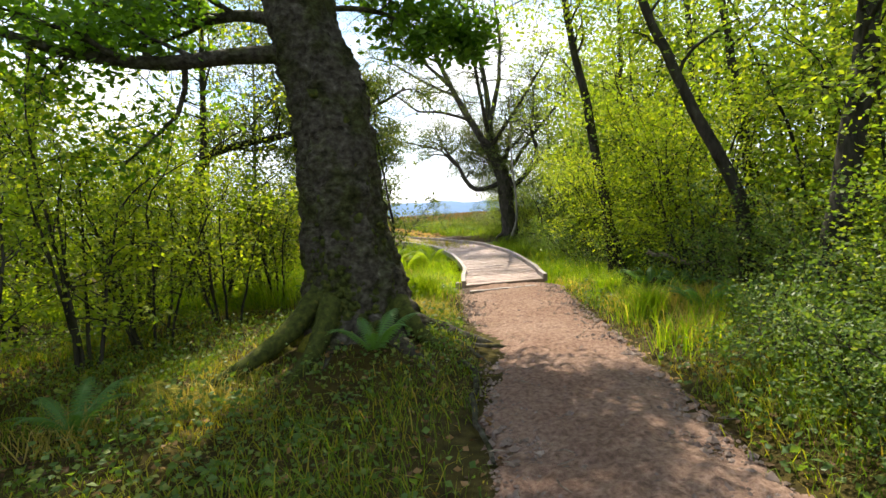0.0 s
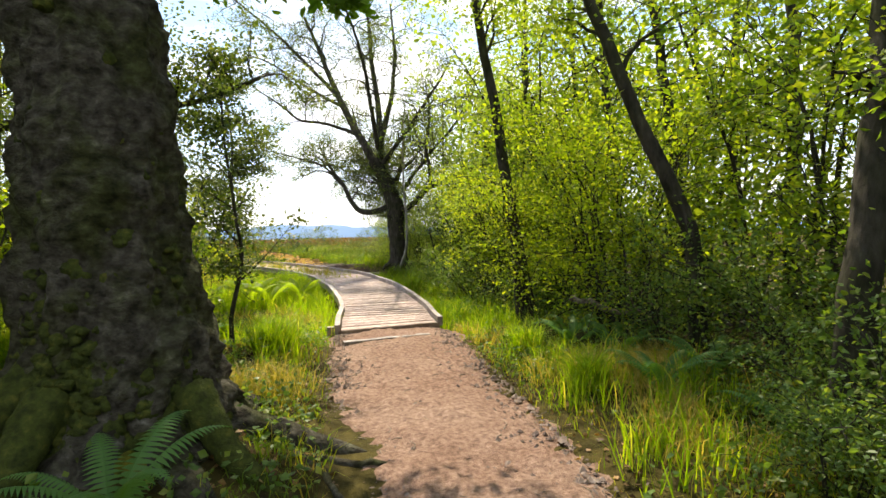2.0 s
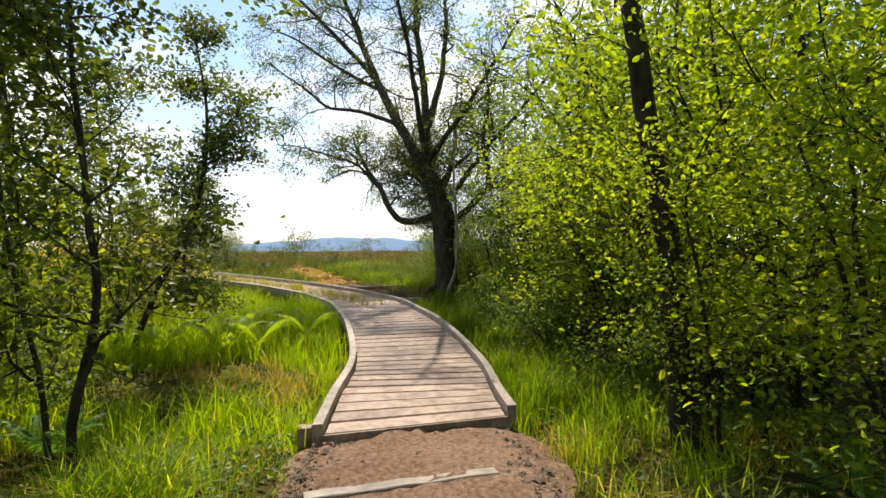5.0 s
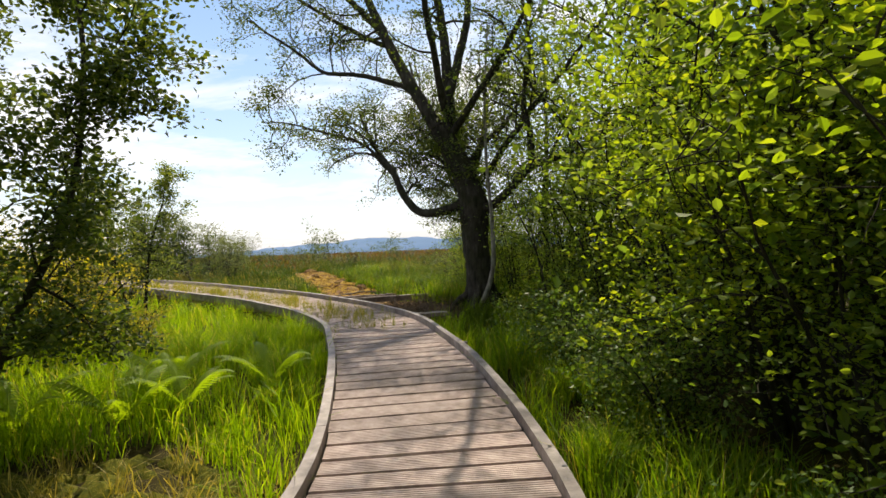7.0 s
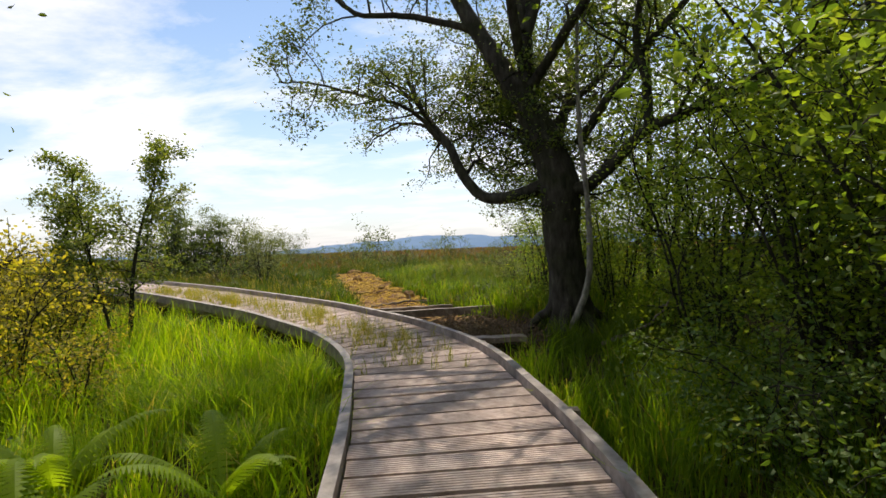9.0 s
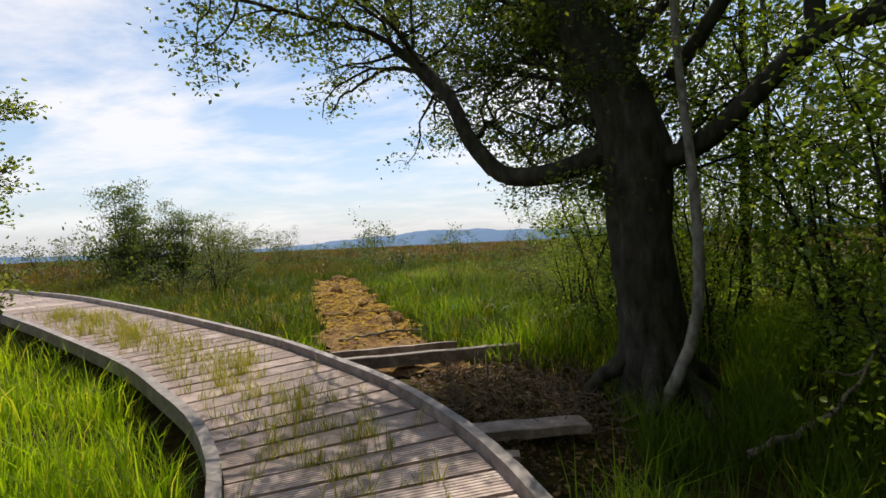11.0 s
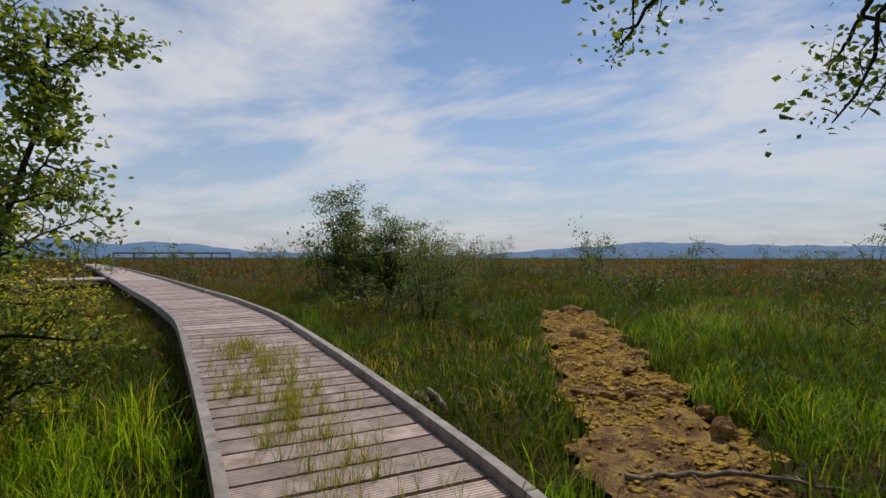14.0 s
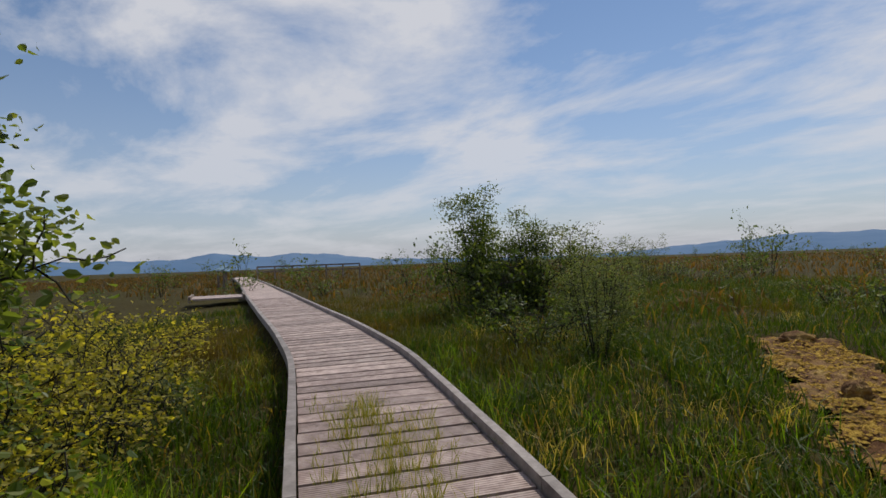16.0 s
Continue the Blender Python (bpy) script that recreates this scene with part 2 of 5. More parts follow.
def wood_material(name, dark, mid, light):
    """Weathered planks: each piece its own shade, grain along its length."""
    m, nt, bsdf, out = material(name)
    info = nt.nodes.new("ShaderNodeObjectInfo")
    geo = nt.nodes.new("ShaderNodeNewGeometry")
    add = nt.nodes.new("ShaderNodeVectorMath")
    tx = nt.nodes.new("ShaderNodeTexCoord")
    nt.links.new(tx.outputs["Object"], add.inputs[0])
    sc = nt.nodes.new("ShaderNodeVectorMath")
    sc.operation = "SCALE"
    cx = nt.nodes.new("ShaderNodeCombineXYZ")
    for i in range(3):
        nt.links.new(info.outputs["Random"], cx.inputs[i])
    nt.links.new(cx.outputs[0], sc.inputs[0])
    sc.inputs["Scale"].default_value = 37.0
    nt.links.new(sc.outputs[0], add.inputs[1])
    col, fac = noise_ramp(nt, [(0.3, dark), (0.5, mid), (0.7, light)], 9, 7, 0.65, vec=add.outputs[0])
    stain, _ = noise_ramp(nt, [(0.36, (0.62, 0.60, 0.60)), (0.6, (1, 1, 1))], 2.2, 5, 0.6, vec=add.outputs[0])
    col = blend(nt, col, stain, 0.8, "MULTIPLY")
    shade = nt.nodes.new("ShaderNodeMapRange")
    shade.inputs["To Min"].default_value, shade.inputs["To Max"].default_value = 0.76, 1.12
    nt.links.new(info.outputs["Random"], shade.inputs[0])
    g = nt.nodes.new("ShaderNodeVectorMath")
    g.operation = "SCALE"
    nt.links.new(col, g.inputs[0])
    nt.links.new(shade.outputs[0], g.inputs["Scale"])
    nt.links.new(g.outputs[0], bsdf.inputs["Base Color"])
    bsdf.inputs["Roughness"].default_value = 0.62
    bsdf.inputs["Specular IOR Level"].default_value = 0.5
    _, f2 = noise_ramp(nt, [(0, (0, 0, 0)), (1, (1, 1, 1))], 60, 6, 0.7)
    bump(nt, bsdf, f2, 0.4, 0.004)
    return m


M_DECK = wood_material("decking_weathered", (0.27, 0.196, 0.176), (0.45, 0.345, 0.315), (0.58, 0.472, 0.438))
M_KERB = wood_material("kerb_weathered", (0.16, 0.135, 0.127), (0.26, 0.225, 0.213), (0.37, 0.33, 0.315))
M_OLD = wood_material("old_timber", (0.10, 0.07, 0.055), (0.20, 0.15, 0.12), (0.36, 0.30, 0.26))
M_SIGN = plain("sign_panel", [(0.4, (0.12, 0.20, 0.28)), (0.6, (0.20, 0.30, 0.38))], 3, 0.35)

# ---- mesh helpers ----
rng = np.random.default_rng(7)


def mesh_from(name, verts, quads=None, tris=None, smooth=False):
    """A mesh from arrays of corners, four-sided and three-sided faces."""
    me = bpy.data.meshes.new(name)
    verts = np.asarray(verts, np.float32)
    me.vertices.add(len(verts))
    me.vertices.foreach_set("co", verts.ravel())
    loops, starts, at = [], [], 0
    for f, k in ((quads, 4), (tris, 3)):
        if f is not None and len(f):
            f = np.asarray(f, np.int32)
            loops.append(f.ravel())
            starts.append(at + k * np.arange(len(f), dtype=np.int32))
            at += f.size
    loops, starts = np.concatenate(loops), np.concatenate(starts)
    me.loops.add(len(loops))
    me.loops.foreach_set("vertex_index", loops)
    me.polygons.add(len(starts))
    me.polygons.foreach_set("loop_start", starts)
    me.update(calc_edges=True)
    me.polygons.foreach_set("use_smooth", np.full(len(starts), smooth))
    me.validate()
    return me


def put(name, me, mat, parent=None, label="", category="", group="", kind=""):
    ob = new(name, me)
    if mat is not None and not me.materials:
        me.materials.append(mat)
    if parent is not None:
        ob.parent = parent
    return tagged(ob, label, category, group, kind)


def part(name, bm, mat, parent, label=""):
    me = bpy.data.meshes.new(name)
    bm.to_mesh(me)
    bm.free()
    return put(name, me, mat, parent, label)


def empty(name, place, label, category, group=""):
    ob = new(name)
    ob.location = place
    ob.empty_display_size = 0.2
    return tagged(ob, label, category, group)


def smooth_line(pts, n):
    """n points along a smooth curve through pts (rows of any width)."""
    p = np.asarray(pts, float)
    d = np.concatenate([[0], np.cumsum(np.linalg.norm(np.diff(p[:, :3], axis=0), axis=1))])
    q = np.vstack([2 * p[0] - p[1], p, 2 * p[-1] - p[-2]])
    s = np.linspace(0, d[-1], n)
    i = np.clip(np.searchsorted(d, s, "right") - 1, 0, len(p) - 2)
    u = ((s - d[i]) / (d[i + 1] - d[i]))[:, None]
    a, b, c, e = q[i], q[i + 1], q[i + 2], q[i + 3]
    return 0.5 * (2 * b + (c - a) * u + (2 * a - 5 * b + 4 * c - e) * u ** 2 + (3 * b - a - 3 * c + e) * u ** 3)


class Wood:
    """Collects round limbs into one mesh."""

    def __init__(self):
        self.v, self.q, self.n = [], [], 0

    def limb(self, pts, radii, sides=6, rough=0.0):
        p = np.asarray(pts, float)
        r = np.asarray(radii, float)
        t = np.gradient(p, axis=0)
        t /= np.linalg.norm(t, axis=1)[:, None] + 1e-9
        ref = np.where(np.abs(t[:, 2:3]) > 0.9, [[1.0, 0, 0]], [[0, 0, 1.0]])
        if np.abs(t[0, 2]) > 0.5:
            ref = np.tile([[1.0, 0.05, 0]], (len(p), 1))
        a = np.cross(t, ref)
        a /= np.linalg.norm(a, axis=1)[:, None] + 1e-9
        b = np.cross(t, a)
        th = np.linspace(0, 2 * np.pi, sides, endpoint=False)
        rr = r[:, None] * np.ones((1, sides))
        if rough:
            rr = rr * (1 + rough * rng.normal(size=rr.shape))
        ring = p[:, None] + rr[..., None] * (np.cos(th)[None, :, None] * a[:, None] + np.sin(th)[None, :, None] * b[:, None])
        k = len(p)
        idx = self.n + np.arange(k * sides).reshape(k, sides)
        nx = np.roll(idx, -1, axis=1)
        self.q.append(np.stack([idx[:-1], nx[:-1], nx[1:], idx[1:]], -1).reshape(-1, 4))
        self.v.append(ring.reshape(-1, 3))
        self.n += k * sides

    def mesh(self, name):
        return mesh_from(name, np.concatenate(self.v), np.concatenate(self.q), smooth=True)


def leaf_mesh(name, c, size, droop=0.3, wide=0.62, flat=0.5, fine=False):
    """Many folded four-cornered leaves round the places c."""
    c = np.asarray(c, float)
    n = len(c)
    d = rng.normal(size=(n, 3))
    d[:, 2] = d[:, 2] * flat - droop
    d /= np.linalg.norm(d, axis=1)[:, None]
    s = rng.normal(size=(n, 3))
    s[:, 2] *= 0.6
    s -= d * (s * d).sum(1)[:, None]
    s /= np.linalg.norm(s, axis=1)[:, None] + 1e-9
    up = np.cross(d, s)
    L = (size * rng.uniform(0.6, 1.25, n))[:, None]
    W = L * wide * 0.5
    if not fine:
        v = np.stack([c - d * L * 0.5, c + s * W + up * W * 0.25, c + d * L * 0.5, c - s * W + up * W * 0.25], 1)
        return mesh_from(name, v.reshape(-1, 3), np.arange(4 * n).reshape(n, 4))
    # pointed oval, folded along its middle
    a, b = d * L * 0.22, d * L * 0.16
    v = np.stack([c - d * L * 0.5, c - a + s * W * 0.85 + up * W * 0.25, c + b + s * W * 0.9 + up * W * 0.2, c + d * L * 0.5 - up * W * 0.3, c + b - s * W * 0.9 + up * W * 0.2, c - a - s * W * 0.85 + up * W * 0.25], 1)
    i = 6 * np.arange(n)[:, None]
    return mesh_from(name, v.reshape(-1, 3), np.concatenate([i + np.array([[0, 1, 2, 3]]), i + np.array([[0, 3, 4, 5]])]))


def wander(start, way, length, steps, bend, lift=0.0):
    """A crooked line from start along way."""
    p, w = [np.array(start, float)], np.array(way, float)
    w /= np.linalg.norm(w)
    for _ in range(steps):
        w = w + rng.normal(size=3) * bend + np.array([0, 0, lift])
        w /= np.linalg.norm(w)
        p.append(p[-1] + w * length / steps)
    return np.array(p)


def branch_out(wood, line, r0, count, length, leaves, per, spread, lo=0.3, depth=1, lift=0.04, bend=0.22, sides=5, hang=0.0):
    """Side branches with twigs along a limb; gathers places for leaves."""
    k = len(line)
    for i in range(count):
        u = lo + (1 - lo) * (i + rng.uniform(0, 1)) / count
        j = min(int(u * (k - 1)), k - 2)
        f = u * (k - 1) - j
        at = line[j] * (1 - f) + line[j + 1] * f
        t = line[j + 1] - line[j]
        t = t / (np.linalg.norm(t) + 1e-9)
        side = rng.normal(size=3)
        side -= t * (side @ t)
        side /= np.linalg.norm(side)
        way = t * rng.uniform(0.25, 0.7) + side * rng.uniform(0.6, 1.1) + np.array([0, 0, rng.uniform(-0.1, 0.3) - hang])
        L = length * rng.uniform(0.55, 1.15) * (1.15 - 0.5 * u)
        ln = wander(at, way, L, 5 if depth > 0 else 3, bend * (1 if depth > 0 else 1.3), lift - hang * 0.3)
        r = max(r0 * rng.uniform(0.3, 0.5) * (1.1 - 0.6 * u), 0.004)
        wood.limb(ln, np.linspace(r, max(r * 0.25, 0.0025), len(ln)), sides)
        if depth > 0:
            branch_out(wood, ln, r, max(2, int(count * 0.55)), L * 0.5, leaves, per, spread, 0.2, depth - 1, lift, bend, 3, hang)
        else:
            w = rng.uniform(0.25, 1, per)[:, None]
            jj = np.minimum((w[:, 0] * (len(ln) - 1)).astype(int), len(ln) - 2)
            ff = w * (len(ln) - 1) - jj[:, None]
            base = ln[jj] * (1 - ff) + ln[jj + 1] * ff
            leaves.append(base + rng.normal(size=(per, 3)) * spread * np.array([1.2, 1.2, 0.6]))


def finish_tree(root, wood, leaves, bark, leaf_mat, size, crown_label="", **kw):
    put("trunk", wood.mesh("trunk"), bark, root)
    if leaves:
        put("crown", leaf_mesh("crown", np.concatenate(leaves), size, **kw), leaf_mat, root, crown_label)


# ---- the lie of the land ----
RISE = [(-50, 0.0), (11.0, 0.0), (13.0, 0.13), (14.2, 0.16), (16.25, 0.24), (18.05, 0.41), (19.75, 0.56), (22.85, 0.74), (26.85, 0.84), (300, 0.94)]


def deck_z(y):
    return np.interp(y, [a for a, _ in RISE], [b for _, b in RISE])


CENTRE = smooth_line([(1.01, 8.80), (1.04, 9.55), (1.11, 10.5), (1.10, 11.3), (1.03, 12.1), (0.94, 12.85), (0.83, 13.58), (0.69, 14.30), (0.48, 15.24), (0.12, 16.07), (-0.37, 16.76), (-0.93, 17.31), (-1.51, 17.85),
                      (-2.15, 18.35), (-2.95, 18.93), (-3.76, 19.51), (-4.58, 20.09), (-5.42, 20.69), (-6.62, 21.51), (-7.95, 22.27), (-9.7, 23.21), (-12.4, 24.63), (-18.4, 27.85), (-32.0, 35.35), (-50.5, 45.25)], 900)
CENTRE = np.column_stack([CENTRE, deck_z(CENTRE[:, 1])])


def off_deck(x, y):
    """Distance from the boardwalk's middle line."""
    x, y = np.asarray(x, float), np.asarray(y, float)
    out = np.full(x.shape, 1e9)
    for i in range(0, len(CENTRE), 4):
        out = np.minimum(out, np.hypot(x - CENTRE[i, 0], y - CENTRE[i, 1]))
    return out


def path_edges(y):
    """Left and right edge of the gravel path."""
    return np.interp(y, [-3, 2, 4, 6, 7.7, 9.2], [-0.05, 0.10, 0.15, 0.12, 0.18, 0.30]), np.interp(y, [-3, 2, 4, 6, 7.7, 9.2], [1.35, 1.38, 1.55, 1.66, 1.72, 1.72])


def in_peat(x, y):
    """Inside the strip of bare peat: about 1 in it, 0 outside."""
    l = np.interp(y, [17.75, 18.65, 20.85, 23.35, 26.15], [-0.5, -0.80, -1.55, -2.35, -3.15])
    r = np.interp(y, [17.75, 18.65, 20.85, 23.35, 26.15], [1.3, 0.55, -0.35, -1.25, -2.1])
    wob = 0.10 * np.sin(y * 5.1) + 0.06 * np.sin(y * 13.7)
    return (x > l + wob) & (x < r + wob) & (y > 17.95) & (y < 26.15)


def lumps(x, y):
    return 0.06 * np.sin(x * 1.7 + 0.6 * y) * np.cos(y * 1.3 - 0.4 * x) + 0.035 * np.sin(3.9 * x + 1.0) * np.sin(3.3 * y + 2 * np.sin(x)) + 0.02 * np.sin(8.1 * x + 3 * y) * np.cos(7.3 * y)


def land(x, y):
    """Height of the ground."""
    x, y = np.asarray(x, float), np.asarray(y, float)
    z = np.interp(y, [-60, 7.6, 8.5, 9.6, 11.5, 13.0, 16.25, 18.05, 19.75, 22.85, 26.85, 60, 110, 160, 420], [0.0, 0.0, -0.13, -0.22, -0.22, -0.11, 0.0, 0.16, 0.30, 0.46, 0.56, 0.72, 0.78, 0.2, -10.0])
    l, r = path_edges(y)
    edge = np.maximum(np.maximum(l - x, x - r), 0)
    rough = np.clip(edge / 0.5, 0, 1) * np.clip((160 - np.abs(y)) / 60, 0, 1)
    near_path = np.where(y < 8.8, np.clip(edge / 0.25, 0, 1), 1.0)
    z = z + lumps(x, y) * np.where(y < 9.2, rough, 1.0) + np.where(y < 8.8, 0.05 * near_path, 0)
    z = z + 0.22 * np.exp(-(((x + 0.85) / 0.9) ** 2 + ((y - 4.7) / 0.9) ** 2))
    d = off_deck(x, y)
    z = np.where((y > 8.8) & (d < 1.0), np.minimum(z, deck_z(y) - 0.2 - 0.05), z)
    trench = in_peat(x, y)
    z = np.where(trench, np.interp(y, [17.85, 19.75, 22.85, 26.85], [0.14, 0.27, 0.43, 0.52]) - 0.06, z)
    return z


def ground_lines(lo, hi, step, far, ratio=1.16):
    a = list(np.arange(lo, hi + step / 2, step))
    d = step
    while a[-1] < far:
        d *= ratio
        a.append(a[-1] + d)
    d = step
    while a[0] > -far:
        d *= ratio
        a.insert(0, a[0] - d)
    return np.array(a)


def sheet(xs, ys, height):
    gx, gy = np.meshgrid(xs, ys)
    v = np.stack([gx, gy, height(gx, gy)], -1).reshape(-1, 3)
    idx = np.arange(len(xs) * len(ys)).reshape(len(ys), len(xs))
    q = np.stack([idx[:-1, :-1], idx[:-1, 1:], idx[1:, 1:], idx[1:, :-1]], -1).reshape(-1, 4)
    return v, q


v, q = sheet(ground_lines(-9, 6, 0.22, 4200, 1.2), ground_lines(-2, 29, 0.22, 4200, 1.2), land)
put("ground", mesh_from("ground", v, q, smooth=True), M_SOIL, label="dark damp bog soil with moss and litter", category="ground", kind="structure")

# gravel path
ys = np.arange(-3.0, 9.25, 0.06)
us = np.linspace(0, 1, 30)
gl, gr = path_edges(ys)
gl = gl - 0.06 - 0.07 * np.sin(ys * 3.1) * np.sin(ys * 1.7 + 1)
gr = gr + 0.06 + 0.07 * np.sin(ys * 2.6 + 2) * np.sin(ys * 1.3)
px = gl[:, None] + (gr - gl)[:, None] * us[None]
py = np.repeat(ys[:, None], len(us), 1)
crown = 0.035 * np.sin(np.pi * us)[None] - 0.03 * (np.abs(us - 0.5) * 2)[None] ** 4
pz = np.maximum(np.interp(py, [-3, 8.0, 8.55, 8.8, 9.25], [0.0, 0.0, -0.055, -0.085, -0.16]), -0.2) + crown + 0.012 * np.sin(px * 9 + py * 4) * np.sin(py * 7) + 0.008 * rng.normal(size=px.shape) + 0.012
idx = np.arange(px.size).reshape(px.shape)
q = np.stack([idx[:-1, :-1], idx[:-1, 1:], idx[1:, 1:], idx[1:, :-1]], -1).reshape(-1, 4)
put("gravel_path", mesh_from("gravel_path", np.stack([px, py, pz], -1).reshape(-1, 3), q, smooth=True), M_GRAVEL, label="reddish compacted gravel footpath with loose stones", category="path", kind="structure")


def path_z(x, y):
    return np.interp(y, [-3, 8.0, 8.55, 8.8, 9.25], [0.0, 0.0, -0.055, -0.085, -0.16]) + 0.03


# loose stones: squat eight-cornered lumps in one sheet of stuff
n = 9000
sy = rng.uniform(-1.0, 8.9, n)
l, r = path_edges(sy)
sx = l + (r - l) * (0.03 + 0.94 * rng.beta(0.9, 0.9, n))
oct6 = np.array([(1, 0, 0), (0, 1, 0), (-1, 0, 0), (0, -1, 0), (0, 0, 0.7), (0, 0, -0.6)], float)
otri = np.array([(0, 1, 4), (1, 2, 4), (2, 3, 4), (3, 0, 4), (1, 0, 5), (2, 1, 5), (3, 2, 5), (0, 3, 5)])
ss = rng.gamma(2.2, 0.0042, n) + 0.003
ang = rng.uniform(0, 6.28, n)
sv = oct6[None] * (ss[:, None, None] * rng.uniform(0.6, 1.3, (n, 6, 1)))
ca, sa = np.cos(ang)[:, None], np.sin(ang)[:, None]
sv = np.stack([sv[..., 0] * ca - sv[..., 1] * sa + sx[:, None], sv[..., 0] * sa + sv[..., 1] * ca + sy[:, None], sv[..., 2] + (path_z(sx, sy) - 0.008)[:, None]], -1)
put("path_stones", mesh_from("path_stones", sv.reshape(-1, 3), None, (otri[None] + 6 * np.arange(n)[:, None, None]).reshape(-1, 3)), M_PEBBLE, label="loose grey and pink stones on the gravel path", category="gravel", kind="stuff")

# ---- boardwalk ----
WIDE, PITCH = 1.40, 0.222
seg = np.linalg.norm(np.diff(CENTRE, axis=0), axis=1)
RUN = np.concatenate([[0], np.cumsum(seg)])
TAN = np.gradient(CENTRE[:, :2], axis=0)
TAN /= np.linalg.norm(TAN, axis=1)[:, None]


def on_deck(s, across, up=0.0):
    """The point at s metres along the boardwalk, across to its right, up above its boards."""
    c = np.array([np.interp(s, RUN, CENTRE[:, i]) for i in range(3)])
    t = np.array([np.interp(s, RUN, TAN[:, i]) for i in range(2)])
    # the first boards are laid aslant and swing round to square
    skew = 0.22 * math.exp(-s / 0.9)
    t = t / np.linalg.norm(t)
    rt = np.array([t[1], -t[0]])
    p = c[:2] + rt * across + t * across * skew
    return np.array([p[0], p[1], c[2] + up])


boardwalk = empty("boardwalk", (0, 0, 0), "weathered grey-brown timber boardwalk with low side kerbs", "boardwalk")
boardwalk["kind"] = "structure"


def board_mesh(s0, s1, grooves, jitter):
    """One ribbed plank between two lines across the walk."""
    half = WIDE / 2 - 0.045
    prof = []
    if grooves:
        for g in range(grooves):
            a, b = g / grooves, (g + 1) / grooves
            prof += [(a + 0.08 * (b - a), 0.0), (a + 0.62 * (b - a), 0.0), (a + 0.70 * (b - a), -0.0032), (a + 0.98 * (b - a), -0.0032)]
        prof[-1] = (1.0, -0.0032)
    else:
        prof = [(0.0, -0.004), (0.04, 0.0), (0.96, 0.0), (1.0, -0.004)]
    prof = [(0.0, -0.038)] + prof + [(1.0, -0.038)]
    vs = []
    for side in (-half + jitter[0], half + jitter[1]):
        a, b = on_deck(s0, side, jitter[2]), on_deck(s1, side, jitter[3])
        vs += [a + (b - a) * u + np.array([0, 0, w]) for u, w in prof]
    k = len(prof)
    qs = [(i, i + 1, k + i + 1, k + i) for i in range(k - 1)] + [(k - 1, 0, k, 2 * k - 1)]
    me = mesh_from("board", vs, [(a, d, c, b) for a, b, c, d in qs])
    return me


def box_mesh(name, rings):
    """A bar through rings of four corners."""
    vs = np.concatenate(rings)
    k = len(rings)
    qs = [(4 * i + j, 4 * i + (j + 1) % 4, 4 * i + 4 + (j + 1) % 4, 4 * i + 4 + j) for i in range(k - 1) for j in range(4)] + [(3, 2, 1, 0), (4 * k - 4, 4 * k - 3, 4 * k - 2, 4 * k - 1)]
    return mesh_from(name, vs, qs)


NEAR_BOARDS = 122
s = 0.02
for i in range(NEAR_BOARDS):
    put("board", board_mesh(s, s + PITCH - 0.026, 8 if i < 70 else 5, (rng.normal() * 0.004, rng.normal() * 0.004, rng.normal() * 0.0018, rng.normal() * 0.0018)), M_DECK, boardwalk)
    s += PITCH
vs, qs = [], []
while s < RUN[-1] - 0.3:
    b0 = len(vs)
    for side in (-WIDE / 2 + 0.04, WIDE / 2 - 0.04):
        a, b = on_deck(s, side), on_deck(s + PITCH - 0.020, side)
        vs += [a - (0, 0, 0.03), a, b, b - (0, 0, 0.03)]
    qs += [(b0 + 1, b0 + 2, b0 + 6, b0 + 5), (b0, b0 + 1, b0 + 5, b0 + 4), (b0 + 2, b0 + 3, b0 + 7, b0 + 6)]
    s += PITCH
far = put("far_boards", mesh_from("far_boards", vs, qs), M_DECK, boardwalk)
far["kind"] = "stuff"


def kerb_piece(s0, s1, side):
    rings = []
    k = max(3, int((s1 - s0) / 0.25))
    for s_ in np.linspace(s0, s1, k):
        a, b = (side * (WIDE / 2 - 0.035), side * (WIDE / 2 + 0.035))
        top, bot = 0.075, -0.05
        rings.append(np.array([on_deck(s_, a, bot), on_deck(s_, a, top), on_deck(s_, b, top), on_deck(s_, b, bot)]))
    me = box_mesh("kerb", rings)
    return me


for side, cuts in ((-1, [0.0, 2.6, 5.6, 8.15, 10.2, 12.6, 15.2, 17.9, 21.0, 25.0, 30.0, 36.0, 44.0, 52.0, 60.0]), (1, [0.0, 2.9, 5.6, 8.2, 9.9, 12.4, 15.1, 18.1, 21.3, 25.4, 30.4, 36.2, 44.3, 52.2, 60.0])):
    for a, b in zip(cuts[:-1], cuts[1:]):
        if a < RUN[-1] - 1:
            put("kerb", kerb_piece(a + 0.004, min(b, RUN[-1]) - 0.004, side), M_KERB, boardwalk)
# bearers and posts under the deck
for side in (-0.5, 0.5):
    rings = []
    for s_ in np.arange(0.05, 30, 0.4):
        rings.append(np.array([on_deck(s_, side - 0.04, -0.16), on_deck(s_, side - 0.04, -0.04), on_deck(s_, side + 0.04, -0.04), on_deck(s_, side + 0.04, -0.16)]))
    put("bearer", box_mesh("bearer", rings), M_OLD, boardwalk)
